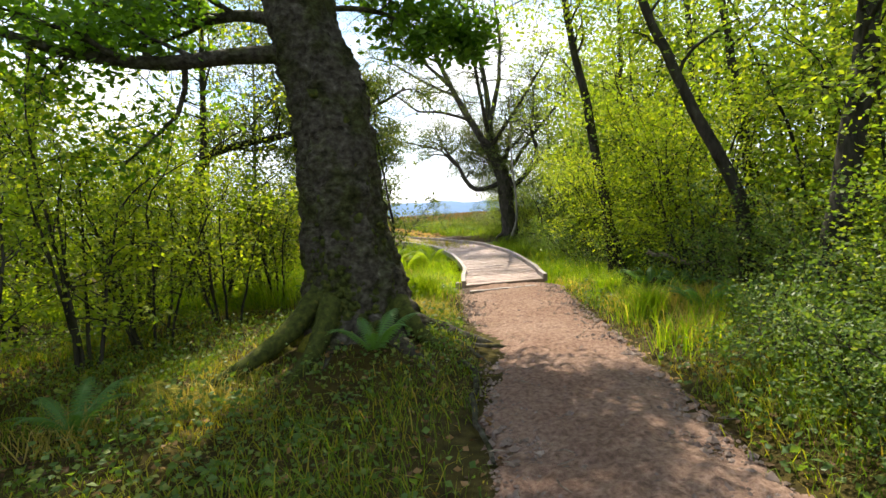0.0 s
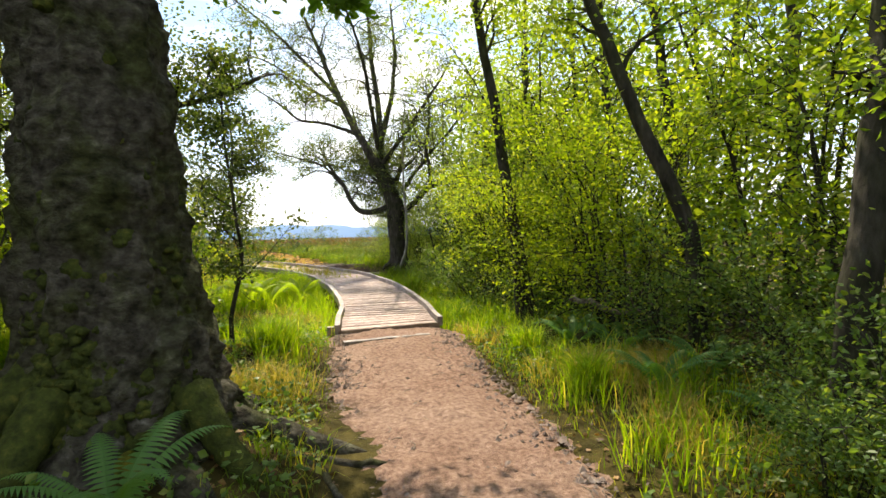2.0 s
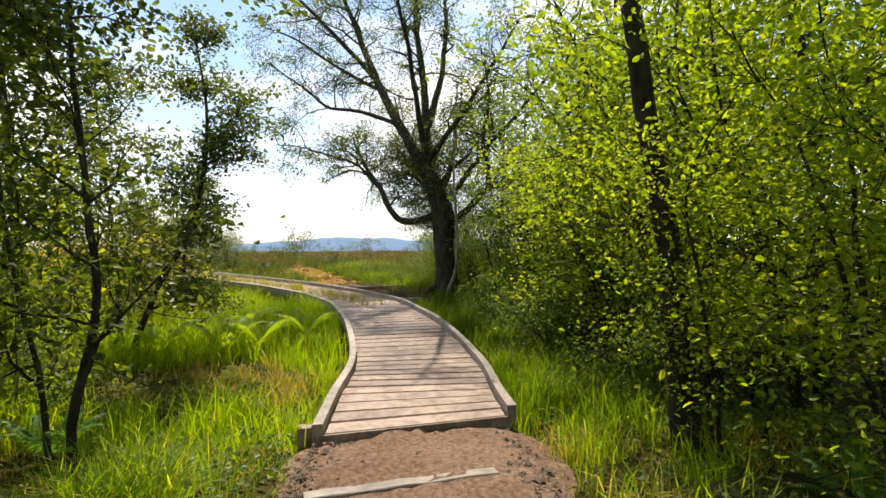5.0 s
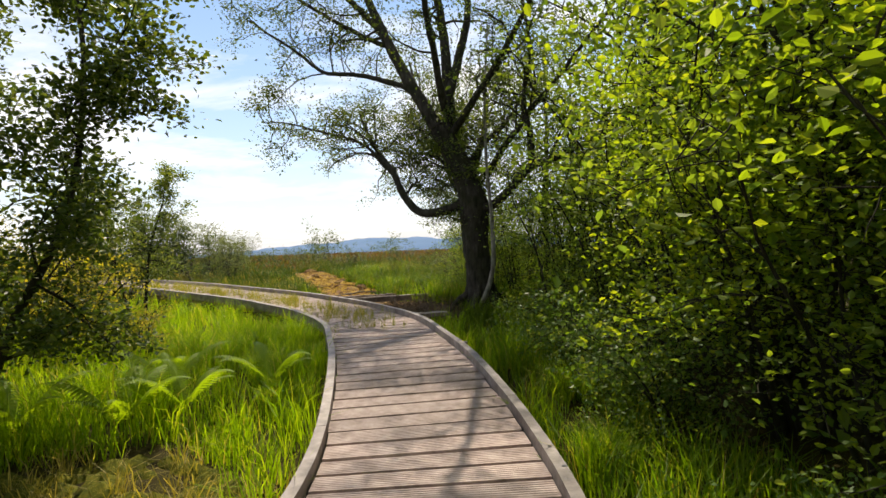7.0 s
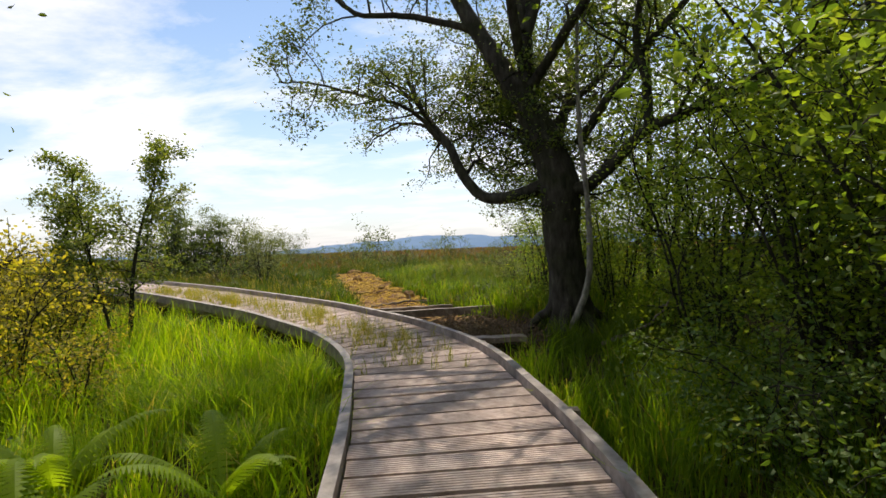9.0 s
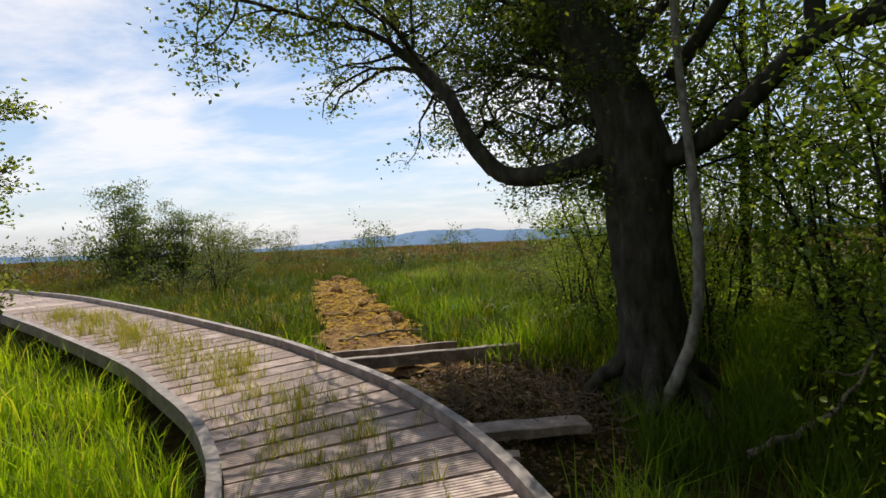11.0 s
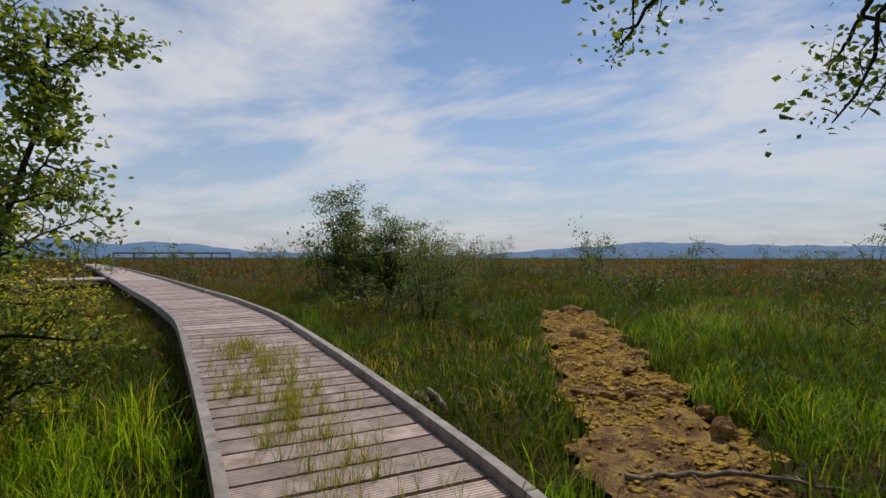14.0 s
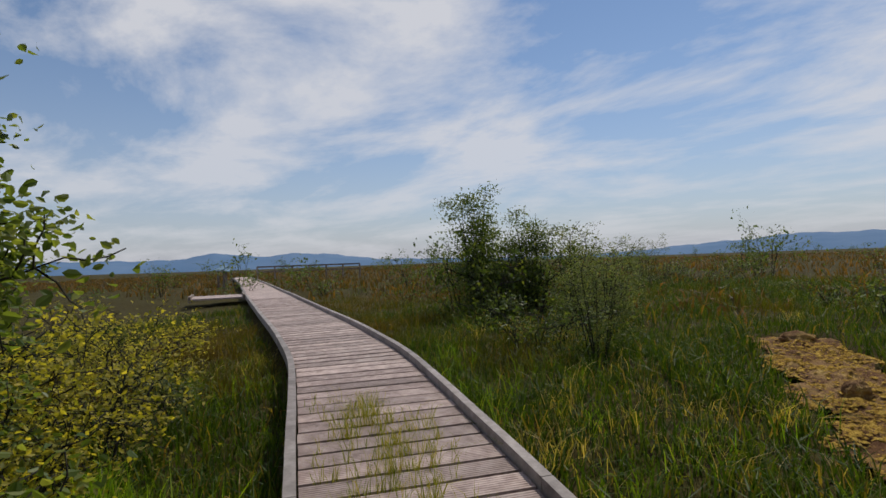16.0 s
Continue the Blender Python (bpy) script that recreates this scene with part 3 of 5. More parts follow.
# front board closing the deck's end
rings = [np.array([on_deck(0.0, a, -0.14), on_deck(0.0, a, -0.005), on_deck(0.018, a, -0.005), on_deck(0.018, a, -0.14)]) for a in (-0.69, 0.0, 0.69)]
put("end_board", box_mesh("end_board", rings), M_OLD, boardwalk)
for s_, side in ((0.06, -1), (4.9, 1), (6.95, 1)):
    a = on_deck(s_, side * (WIDE / 2 + 0.09), 0)
    w = 0.045
    zb = float(land(a[0], a[1])) - 0.1
    top = a[2] + (0.03 if s_ > 1 else 0.05)
    put("post", box_mesh("post", [np.array([(a[0] - w, a[1] - w, z), (a[0] + w, a[1] - w, z), (a[0] + w, a[1] + w, z), (a[0] - w, a[1] + w, z)]) for z in (zb, top)]), M_OLD, boardwalk)


def timber(name, a, b, wide, high, mat, label, category, group=""):
    """A loose squared timber from a to b (middle of its top edge), with slightly worn ends."""
    a, b = np.array(a, float), np.array(b, float)
    t = (b - a) / np.linalg.norm(b - a)
    sd = np.cross(t, (0, 0, 1))
    sd /= np.linalg.norm(sd)
    bm = bmesh.new()
    k = 9
    grid = []
    for i in range(k):
        c = a + (b - a) * i / (k - 1) + np.array([0, 0, 0.004 * math.sin(i * 2.1)])
        grid.append([bm.verts.new(c + sd * x * wide * (1 + 0.03 * math.sin(i * 3 + j)) + np.array([0, 0, z * high])) for j, (x, z) in enumerate(((-0.5, -1), (-0.5, -0.06), (-0.44, 0), (0.44, 0), (0.5, -0.06), (0.5, -1)))])
    for g0, g1 in zip(grid[:-1], grid[1:]):
        for j in range(6):
            bm.faces.new((g0[j], g0[(j + 1) % 6], g1[(j + 1) % 6], g1[j]))
    bm.faces.new(grid[0][::-1])
    bm.faces.new(grid[-1])
    bmesh.ops.recalc_face_normals(bm, faces=bm.faces)
    me = bpy.data.meshes.new(name)
    bm.to_mesh(me)
    bm.free()
    return put(name, me, mat, None, label, category, group)


timber("path_sleeper", (0.36, 7.68, 0.055), (1.36, 7.86, 0.055), 0.085, 0.09, M_KERB, "pale timber edging sleeper set across the gravel path", "sleeper")
timber("old_beam", (-0.42, 17.95, 0.355), (1.30, 18.45, 0.355), 0.09, 0.11, M_OLD, "long weathered timber beam lying across wet ground beside the boardwalk", "timber beam", "old beams")
timber("old_beam", (-0.55, 18.18, 0.375), (0.66, 18.57, 0.375), 0.05, 0.07, M_OLD, "split weathered timber at the edge of bare peat", "timber beam", "old beams")
timber("plank_step", (0.62, 16.47, 0.200), (1.58, 16.65, 0.190), 0.20, 0.06, M_OLD, "short grey timber plank beside the boardwalk kerb", "plank")

# ---- trees ----


def cast_roots(wood, base, r, n, reach):
    for i in range(n):
        a = 2 * math.pi * (i + rng.uniform(-0.2, 0.2)) / n
        w = np.array([math.cos(a), math.sin(a), 0])
        p = [base + w * r * 0.55 + (0, 0, 0.42), base + w * r * 1.0 + (0, 0, 0.17), base + w * (r * 1.4 + reach * 0.3) + (0, 0, 0.05)]
        e = base + w * (r * 1.5 + reach * rng.uniform(0.6, 1.2))
        e[2] = float(land(e[0], e[1])) - 0.05
        p.append(e)
        ln = smooth_line(p, 8)
        wood.limb(ln, np.linspace(r * 0.42, 0.03, 8), 7, 0.05)


# big oak beside the path
oak = empty("oak_tree", (0, 0, 0), "large mossy oak with a thick furrowed trunk beside the path", "tree")
W, LV = Wood(), []
line = smooth_line([(-0.80, 4.72, -0.1), (-0.81, 4.73, 0.3), (-0.86, 4.76, 1.0), (-0.90, 4.80, 1.9), (-1.03, 4.84, 2.6), (-1.16, 4.88, 3.2), (-1.35, 4.95, 4.6), (-1.6, 5.05, 6.2)], 190)
rad = np.interp(line[:, 2], [-0.1, 0.15, 0.45, 0.8, 1.2, 2.0, 2.7, 3.2, 4.6, 6.2], [0.70, 0.60, 0.47, 0.395, 0.355, 0.325, 0.33, 0.30, 0.22, 0.14])
W.limb(line, rad, 84, 0.004)
ring = W.v[-1].reshape(-1, 84, 3)
axis = ring.mean(1, keepdims=True)
for i in range(len(ring)):
    for j in range(84):
        c = Vector(ring[i, j])
        k = 0.07 * noise.noise(Vector((c.x * 4, c.y * 4, c.z * 1.1))) + 0.07 * noise.noise(Vector((c.x * 10, c.y * 10, c.z * 6))) + 0.055 * abs(noise.noise(Vector((c.x * 17, c.y * 17, c.z * 15)))) + 0.03 * noise.noise(Vector((c.x * 31, c.y * 31, c.z * 24)))
        ring[i, j] = axis[i, 0] + (ring[i, j] - axis[i, 0]) * (1 + 2.2 * k)
oak_line, oak_rad = line, rad
cast_roots(W, np.array([-0.81, 4.72, 0.1]), 0.42, 7, 0.55)
oak_limbs = [
    ([(-1.05, 4.84, 2.72), (-1.6, 4.72, 2.72), (-2.3, 4.6, 2.66), (-3.1, 4.5, 2.80), (-4.1, 4.3, 3.2)], 0.085),
    ([(-1.10, 4.85, 2.95), (-1.7, 5.1, 3.2), (-2.6, 5.4, 3.3), (-3.6, 5.6, 3.7)], 0.07),
    ([(-1.15, 4.9, 3.2), (-0.5, 5.0, 3.7), (0.2, 5.4, 4.1), (0.9, 6.0, 4.2)], 0.09),
    ([(-1.2, 4.9, 3.3), (-1.1, 4.0, 4.1), (-0.7, 2.8, 4.6), (-0.2, 1.6, 4.9)], 0.10),
    ([(-1.35, 4.95, 4.6), (-0.7, 5.9, 5.2), (-0.1, 7.0, 5.5)], 0.09),
    ([(-1.4, 5.0, 4.8), (-2.4, 5.5, 5.6), (-3.6, 6.0, 6.0)], 0.09),
    ([(-1.5, 5.0, 5.4), (-0.6, 4.2, 6.3), (0.4, 3.2, 6.8)], 0.08),
    # this limb and the next, out of view, are added to shade the path
    ([(-1.35, 4.95, 4.6), (-1.2, 6.2, 5.2), (-0.9, 7.4, 5.6), (-0.6, 8.6, 5.8)], 0.08),
    ([(-1.5, 5.0, 5.4), (-0.7, 6.2, 6.2), (0.1, 7.2, 6.6), (0.5, 8.0, 6.8)], 0.07),
    ([(-1.6, 5.05, 6.2), (-1.8, 5.2, 7.4), (-1.9, 5.6, 8.6)], 0.12),
]
for pts, r in oak_limbs:
    ln = smooth_line(pts, 14)
    W.limb(ln, np.linspace(r, r * 0.3, 14), 9, 0.04)
    branch_out(W, ln, r, 11, 1.2, LV, 44, 0.16, 0.25, 1)
# the low spray of leaves that hangs before the view
spray = smooth_line([(-1.0, 4.85, 3.12), (-0.5, 4.98, 3.12), (0.0, 5.2, 2.95), (0.36, 5.45, 2.72)], 12)
W.limb(spray, np.linspace(0.03, 0.008, 12), 6)
branch_out(W, spray, 0.03, 12, 0.55, LV, 30, 0.08, 0.25, 1)
finish_tree(oak, W, LV, M_BARK_OAK, M_OAK_LEAF, 0.085, "fresh green lobed oak leaves", wide=0.55, fine=True)
# buttress roots, furred with moss
for pts, r in (([(-1.05, 4.45, 0.62), (-1.28, 4.22, 0.36), (-1.5, 3.98, 0.20), (-1.75, 3.72, 0.08), (-1.95, 3.5, -0.02)], 0.085),
               ([(-0.95, 4.32, 0.55), (-1.02, 4.02, 0.27), (-1.12, 3.72, 0.12), (-1.2, 3.35, 0.0)], 0.08),
               ([(-0.42, 4.45, 0.50), (-0.22, 4.28, 0.24), (-0.05, 4.18, 0.10), (0.10, 4.05, -0.02)], 0.075)):
    w = Wood()
    ln = smooth_line(pts, 26)
    w.limb(ln, np.interp(np.linspace(0, 1, 26), [0, 0.4, 1], [r * 1.25, r * 0.85, r * 0.35]), 16, 0.07)
    put("buttress_root", w.mesh("buttress_root"), M_MOSS_TRUNK, oak, "moss-covered oak root")
# moss cushions round its foot
W = Wood()
for x, y, r in ((-1.6, 4.0, 0.11), (-1.42, 4.3, 0.12), (-1.25, 4.42, 0.12), (-1.35, 4.6, 0.15), (-1.12, 4.25, 0.10), (-0.62, 4.22, 0.07), (-1.5, 4.45, 0.10), (-0.98, 4.12, 0.06), (-1.75, 4.1, 0.12), (-2.1, 3.7, 0.14), (-1.9, 3.9, 0.1)):
    z = float(land(x, y))
    p = smooth_line([(x, y, z - 0.08), (x, y, z + r * 0.5), (x + 0.01, y, z + r * 0.95)], 6)
    W.limb(p, [r * 1.2, r * 1.25, r * 1.1, r * 0.85, r * 0.5, 0.005], 12, 0.12)
put("oak_moss", W.mesh("oak_moss"), M_MOSS, label="golden moss cushions round the oak's roots", category="moss", kind="stuff")
W = Wood()
for i in range(900):
    a, h = rng.uniform(-3.3, 0.3), 0.12 + rng.gamma(1.5, 0.28)
    k = int(np.argmin(np.abs(oak_line[:, 2] - h)))
    o = np.array([math.cos(a), math.sin(a), 0])
    c = oak_line[k] + o * oak_rad[k] * 0.98
    r = rng.uniform(0.012, 0.04)
    W.limb([c - o * 0.04, c + o * 0.008, c + o * 0.02, c + o * 0.024], [r, r * 0.9, r * 0.55, 0.003], 8, 0.35)
put("trunk_moss", W.mesh("trunk_moss"), M_MOSS_TRUNK, label="dark green moss flecks on the oak's lower trunk", category="moss", kind="stuff")

# the old many-limbed tree where the walk bends
old = empty("old_birch", (0, 0, 0), "old dark spreading birch with long crooked limbs beside the boardwalk", "tree")
W, LV = Wood(), []
BX, BY, BZ = 2.24, 17.25, 0.14
trunk_line = line = smooth_line([(BX + dx, BY, BZ + h) for dx, h in ((0.03, -0.2), (0.0, 0.5), (-0.06, 1.2), (-0.1, 2.0), (-0.35, 2.7), (-0.68, 3.3))], 22)
W.limb(line, np.interp(line[:, 2] - BZ, [-0.1, 0.4, 1.0, 1.9, 2.7, 3.3], [0.34, 0.25, 0.22, 0.26, 0.19, 0.15]), 22, 0.05)
cast_roots(W, np.array([BX, BY, BZ + 0.1]), 0.24, 6, 0.3)
old_limbs = [
    ([(2.05, 17.25, 2.090), (1.62, 17.40, 1.940), (1.18, 17.65, 1.960), (0.90, 17.80, 2.260), (0.74, 17.95, 2.690), (0.5, 18.30, 3.090), (0.2, 18.80, 3.640), (0.0, 19.15, 4.240)], 0.095, 9, 0.02),
    ([(0.62, 18.10, 2.860), (0.1, 18.05, 3.340), (-0.6, 17.95, 3.560), (-1.2, 17.80, 3.690), (-1.7, 17.75, 3.740)], 0.035, 8, -0.05),
    ([(0.74, 17.95, 2.69), (0.55, 18.6, 2.95), (0.5, 19.3, 3.0), (0.45, 19.9, 2.9)], 0.03, 1, 0.10),
    ([(0.5, 18.30, 3.09), (0.0, 18.8, 3.3), (-0.5, 19.2, 3.2), (-0.8, 19.5, 3.05)], 0.03, 0, 0.10),
    ([(0.90, 17.80, 2.26), (1.1, 18.5, 2.6), (1.2, 19.2, 2.7), (1.25, 19.8, 2.55)], 0.03, 2, 0.10),
    ([(1.9, 17.3, 2.3), (1.9, 18.2, 2.5), (1.8, 19.0, 2.6), (1.6, 19.8, 2.6)], 0.045, 10, 0.05),
    ([(2.0, 17.35, 2.5), (2.3, 18.3, 2.9), (2.4, 19.2, 3.1), (2.3, 20.0, 3.2)], 0.045, 9, 0.03),
    ([(1.9, 17.3, 2.6), (1.5, 18.2, 3.1), (1.3, 19.0, 3.3), (1.1, 19.8, 3.4)], 0.045, 9, 0.03),
    ([(1.56, 17.25, 3.440), (1.1, 17.45, 4.290), (0.55, 17.75, 5.540), (0.1, 17.95, 6.740), (-0.3, 18.05, 7.740)], 0.13, 10, 0.0),
    ([(1.2, 17.40, 4.140), (0.4, 17.65, 4.490), (-0.5, 17.75, 4.640), (-1.0, 17.75, 5.040), (-1.9, 17.75, 5.640)], 0.055, 9, 0.0),
    ([(0.75, 17.65, 5.040), (-0.2, 17.75, 5.540), (-1.2, 17.85, 6.240), (-2.0, 17.85, 6.540)], 0.05, 9, 0.0),
    ([(1.75, 17.25, 3.140), (1.78, 17.35, 4.540), (1.62, 17.45, 6.140), (1.5, 17.45, 7.940)], 0.12, 10, 0.0),
    ([(1.77, 17.25, 4.040), (2.15, 17.45, 5.340), (2.3, 17.65, 6.740), (2.2, 17.65, 8.140)], 0.09, 9, 0.0),
    ([(2.15, 17.25, 1.92), (2.55, 16.95, 2.05), (3.1, 16.62, 2.58), (3.5, 16.4, 2.72), (4.2, 16.2, 3.05), (5.0, 16.0, 3.6)], 0.088, 10, 0.0),
    ([(3.12, 16.6, 2.6), (3.08, 16.58, 3.1), (3.0, 16.55, 3.7), (3.1, 16.5, 4.5), (3.0, 16.5, 5.6)], 0.062, 9, 0.0),
    ([(2.05, 17.30, 2.340), (2.4, 18.05, 3.140), (2.7, 19.05, 4.140), (2.8, 19.85, 5.340)], 0.09, 10, 0.0),
    ([(2.1, 17.30, 2.440), (1.7, 18.15, 3.340), (1.3, 19.05, 4.440), (1.1, 19.85, 5.540)], 0.08, 9, 0.0),
    ([(2.2, 17.30, 1.640), (2.7, 17.75, 2.140), (3.1, 18.25, 2.540), (3.5, 18.75, 3.040)], 0.05, 9, 0.0),
    ([(0.6, 17.70, 5.340), (-0.5, 17.55, 6.440), (-1.6, 17.45, 7.440), (-2.6, 17.25, 8.040)], 0.06, 9, 0.0),
    ([(1.85, 17.20, 3.340), (2.5, 16.25, 4.240), (2.9, 15.25, 4.840), (3.2, 14.25, 5.340)], 0.07, 9, 0.0),
    ([(1.7, 17.20, 3.740), (1.4, 16.25, 5.040), (1.1, 15.35, 6.040), (0.7, 14.45, 6.740)], 0.07, 9, 0.0),
    ([(2.4, 17.15, 2.540), (3.1, 16.55, 3.540), (3.8, 16.05, 4.340), (4.6, 15.75, 5.340)], 0.06, 9, 0.0),
    ([(2.0, 17.30, 2.340), (1.75, 17.75, 2.740), (1.5, 18.15, 2.940), (1.2, 18.55, 3.090)], 0.04, 7, 0.0),
    ([(2.1, 17.35, 2.740), (1.7, 17.65, 3.240), (1.4, 17.95, 3.490), (1.0, 18.25, 3.840)], 0.04, 7, 0.0),
    ([(2.0, 17.35, 2.440), (1.9, 18.05, 3.040), (1.6, 18.75, 3.440), (1.2, 19.35, 3.740)], 0.045, 9, 0.0),
    ([(2.1, 17.35, 2.540), (2.4, 17.95, 3.240), (2.3, 18.75, 3.840), (2.0, 19.45, 4.340)], 0.045, 9, 0.0),
    ([(1.95, 17.27, 2.640), (2.5, 17.55, 3.240), (3.0, 17.85, 3.740), (3.4, 18.05, 4.440)], 0.06, 10, 0.0),
]
for pts, r, k, hang in old_limbs:
    lo_ = 0.62 if r == 0.095 else 0.42 if r > 0.08 else 0.2
    ln = smooth_line(pts, 40)
    ln[1:-1] += np.stack([np.convolve(rng.normal(size=42), np.ones(5) / 5, "valid") for _ in range(3)], 1) * 0.022
    W.limb(ln, np.linspace(r, r * 0.28, 40), 14, 0.025)
    # thick limbs carry leaves on their outer part alone
    branch_out(W, ln, max(r * 0.8, 0.045), k + 5, 1.6 if r > 0.04 else 1.1, LV, 34 if r in (0.04, 0.045) else 28 if pts[-1][2] > 5 else 38, 0.10, lo_, 1, lift=0.0, bend=0.34, hang=hang)
branch_out(W, trunk_line, 0.05, 16, 0.75, LV, 40, 0.10, 0.42, 1, lift=0.02, bend=0.3)
finish_tree(old, W, LV, M_BARK_DARK, M_LEAF_DARK, 0.052, "small dark glossy birch leaves in hanging sprays")
# pale stem growing up beside it
stem = empty("birch_sucker", (0, 0, 0), "thin pale crooked birch stem beside the old trunk", "sapling")
W, LV = Wood(), []
ln = smooth_line([(2.12, 16.87, 0.140), (2.30, 16.83, 0.490), (2.42, 16.83, 0.940), (2.43, 16.87, 1.740), (2.38, 16.95, 2.740), (2.4, 17.00, 3.940), (2.5, 17.05, 5.140)], 20)
W.limb(ln, np.linspace(0.045, 0.015, 20), 8, 0.04)
branch_out(W, ln, 0.04, 6, 0.6, LV, 12, 0.06, 0.6, 1)
finish_tree(stem, W, LV, M_BARK_PALE, M_LEAF_DARK, 0.06)


def slim_tree(name, pts, r0, r1, label, bark, leaf, size, lo, count, length, per, category="tree", group="", depth=1, spread=0.1, hang=0.0, fine=True):
    root = empty(name, (0, 0, 0), label, category, group)
    w, lv = Wood(), []
    ln = smooth_line(pts, 22)
    ln[1:-1, :2] += rng.normal(size=(20, 2)) * r0 * 0.12
    w.limb(ln, np.linspace(r0, r1, 22), 9, 0.04)
    branch_out(w, ln, max(r0 * 0.8, 0.03), count, length, lv, per, spread, lo, depth, hang=hang)
    finish_tree(root, w, lv, bark, leaf, size, fine=fine)
    return root


# trunks in the wood on the right-hand side of the path
slim_tree("ivy_trunk_tree", [(3.02, 4.12, -0.1), (3.08, 4.15, 0.6), (3.30, 4.22, 1.6), (3.55, 4.3, 2.7), (3.8, 4.4, 4.2), (3.9, 4.5, 6.5)], 0.11, 0.04, "dark ivy-clad leaning tree in the wood's edge", M_BARK_DARK, M_LEAF, 0.06, 0.3, 14, 1.1, 40, spread=0.16, fine=False)
slim_tree("leaning_tree", [(3.32, 5.70, -0.1), (3.29, 5.72, 0.5), (3.24, 5.75, 1.26), (3.0, 5.82, 1.82), (2.70, 5.9, 2.55), (2.35, 6.0, 3.6), (2.1, 6.2, 5.2)], 0.085, 0.03, "mossy leaning tree with a bent dark trunk", M_BARK_DARK, M_LEAF, 0.062, 0.5, 12, 1.2, 44, group="wood edge trees", spread=0.18, fine=False)
slim_tree("upright_tree", [(2.68, 8.2, -0.2), (2.61, 8.24, 0.97), (2.52, 8.28, 1.7), (2.38, 8.34, 2.85), (2.25, 8.4, 3.6), (2.15, 8.5, 5.0), (2.2, 8.6, 7.0)], 0.09, 0.03, "slender dark tree among yellow-green hazel", M_BARK_DARK, M_LEAF_YELLOW, 0.062, 0.5, 14, 1.3, 50, group="wood edge trees", spread=0.18, fine=False)
for x, y, h, dx, r in ((4.3, 7.2, 7.5, -0.5, 0.08), (5.2, 5.4, 8.0, 0.3, 0.10), (4.9, 9.6, 7.5, -0.3, 0.09), (6.4, 7.8, 8.5, 0.2, 0.12), (3.9, 11.6, 6.5, 0.3, 0.07), (5.9, 12.5, 8.0, -0.4, 0.10), (7.5, 4.0, 9.0, 0, 0.12), (5.0, 2.2, 8.0, 0.3, 0.10), (7.8, 10.5, 9.0, 0.3, 0.12), (5.0, 14.65, 7.0, 0.3, 0.09), (7.4, 14.85, 8.0, 0, 0.11), (6.0, 18.35, 6.5, 0.3, 0.08), (4.0, 19.45, 6.0, 0.2, 0.07), (5.0, 20.85, 6.0, 0.2, 0.07), (9.5, 7.0, 10, 0, 0.13), (9.5, 13.5, 9.5, 0, 0.13), (3.6, 0.6, 7.5, 0.2, 0.10), (6.5, -1.5, 9, 0, 0.12)):
    slim_tree("woodland_tree", [(x, y, -0.15), (x + dx * 0.2, y, h * 0.25), (x + dx * 0.7, y + 0.1, h * 0.55), (x + dx, y + 0.2, h)], r, 0.025, "slender woodland tree with a bright green leafy crown", M_BARK_DARK, M_LEAF if rng.uniform() < 0.6 else M_LEAF_YELLOW, 0.065 if x < 5.5 else 0.09, 0.42 if x < 5.5 else 0.25, 14, 1.9, 42 if x < 5.5 else 28, group="woodland trees", spread=0.27, fine=False)
# and on the left-hand side
for x, y, h, dx, r in ((-3.4, 7.4, 6.0, 0.3, 0.06), (-4.6, 5.2, 7.0, -0.4, 0.08), (-6.0, 7.8, 7.0, 0.2, 0.09), (-5.6, 3.0, 7.5, 0.2, 0.09), (-7.5, 5.5, 8.0, 0, 0.10), (-3.9, 2.2, 6.5, -0.3, 0.08), (-8.0, 9.5, 7.0, 0, 0.09), (-9.0, 3.0, 8.5, 0, 0.11), (-6.5, 0.5, 8.0, 0.3, 0.10)):
    slim_tree("woodland_tree", [(x, y, -0.15), (x + dx * 0.2, y, h * 0.25), (x + dx * 0.7, y + 0.1, h * 0.55), (x + dx, y + 0.2, h)], r, 0.02, "slender woodland tree with a bright green leafy crown", M_BARK_DARK, M_LEAF if rng.uniform() < 0.5 else M_LEAF_YELLOW, 0.062, 0.34, 13, 1.7, 36, group="woodland trees", spread=0.25, fine=False)
for x, y, h, dx in ((-2.5, 10.3, 5.2, -0.4), (-3.9, 10.9, 6.0, 0.3), (-5.4, 12.2, 6.0, 0.2), (-2.0, 8.9, 4.6, -0.5)):
    slim_tree("edge_birch", [(x, y, -0.3), (x + dx * 0.2, y, h * 0.25), (x + dx * 0.7, y + 0.1, h * 0.55), (x + dx, y + 0.2, h)], 0.055, 0.012, "grey-green birch with airy twigs at the wood's edge", M_BARK_DARK, M_LEAF_DARK, 0.055, 0.25, 15, 1.5, 46, group="edge birches", spread=0.16)
# unseen trees behind the walker, added for the light and to close the wood
for x, y in ((-2.5, -2.5), (0.6, -5.0), (3.6, -3.5), (-5.5, -4.0), (7.0, -6.0), (-9.0, -2.0), (11.0, 0.0)):
    slim_tree("woodland_tree", [(x, y, -0.15), (x + 0.1, y, 2.0), (x + 0.2, y + 0.1, 4.5), (x, y + 0.2, 8.0)], 0.12, 0.03, "slender woodland tree with a bright green leafy crown", M_BARK_DARK, M_LEAF, 0.15, 0.2, 9, 2.0, 24, group="woodland trees", spread=0.3, fine=False)

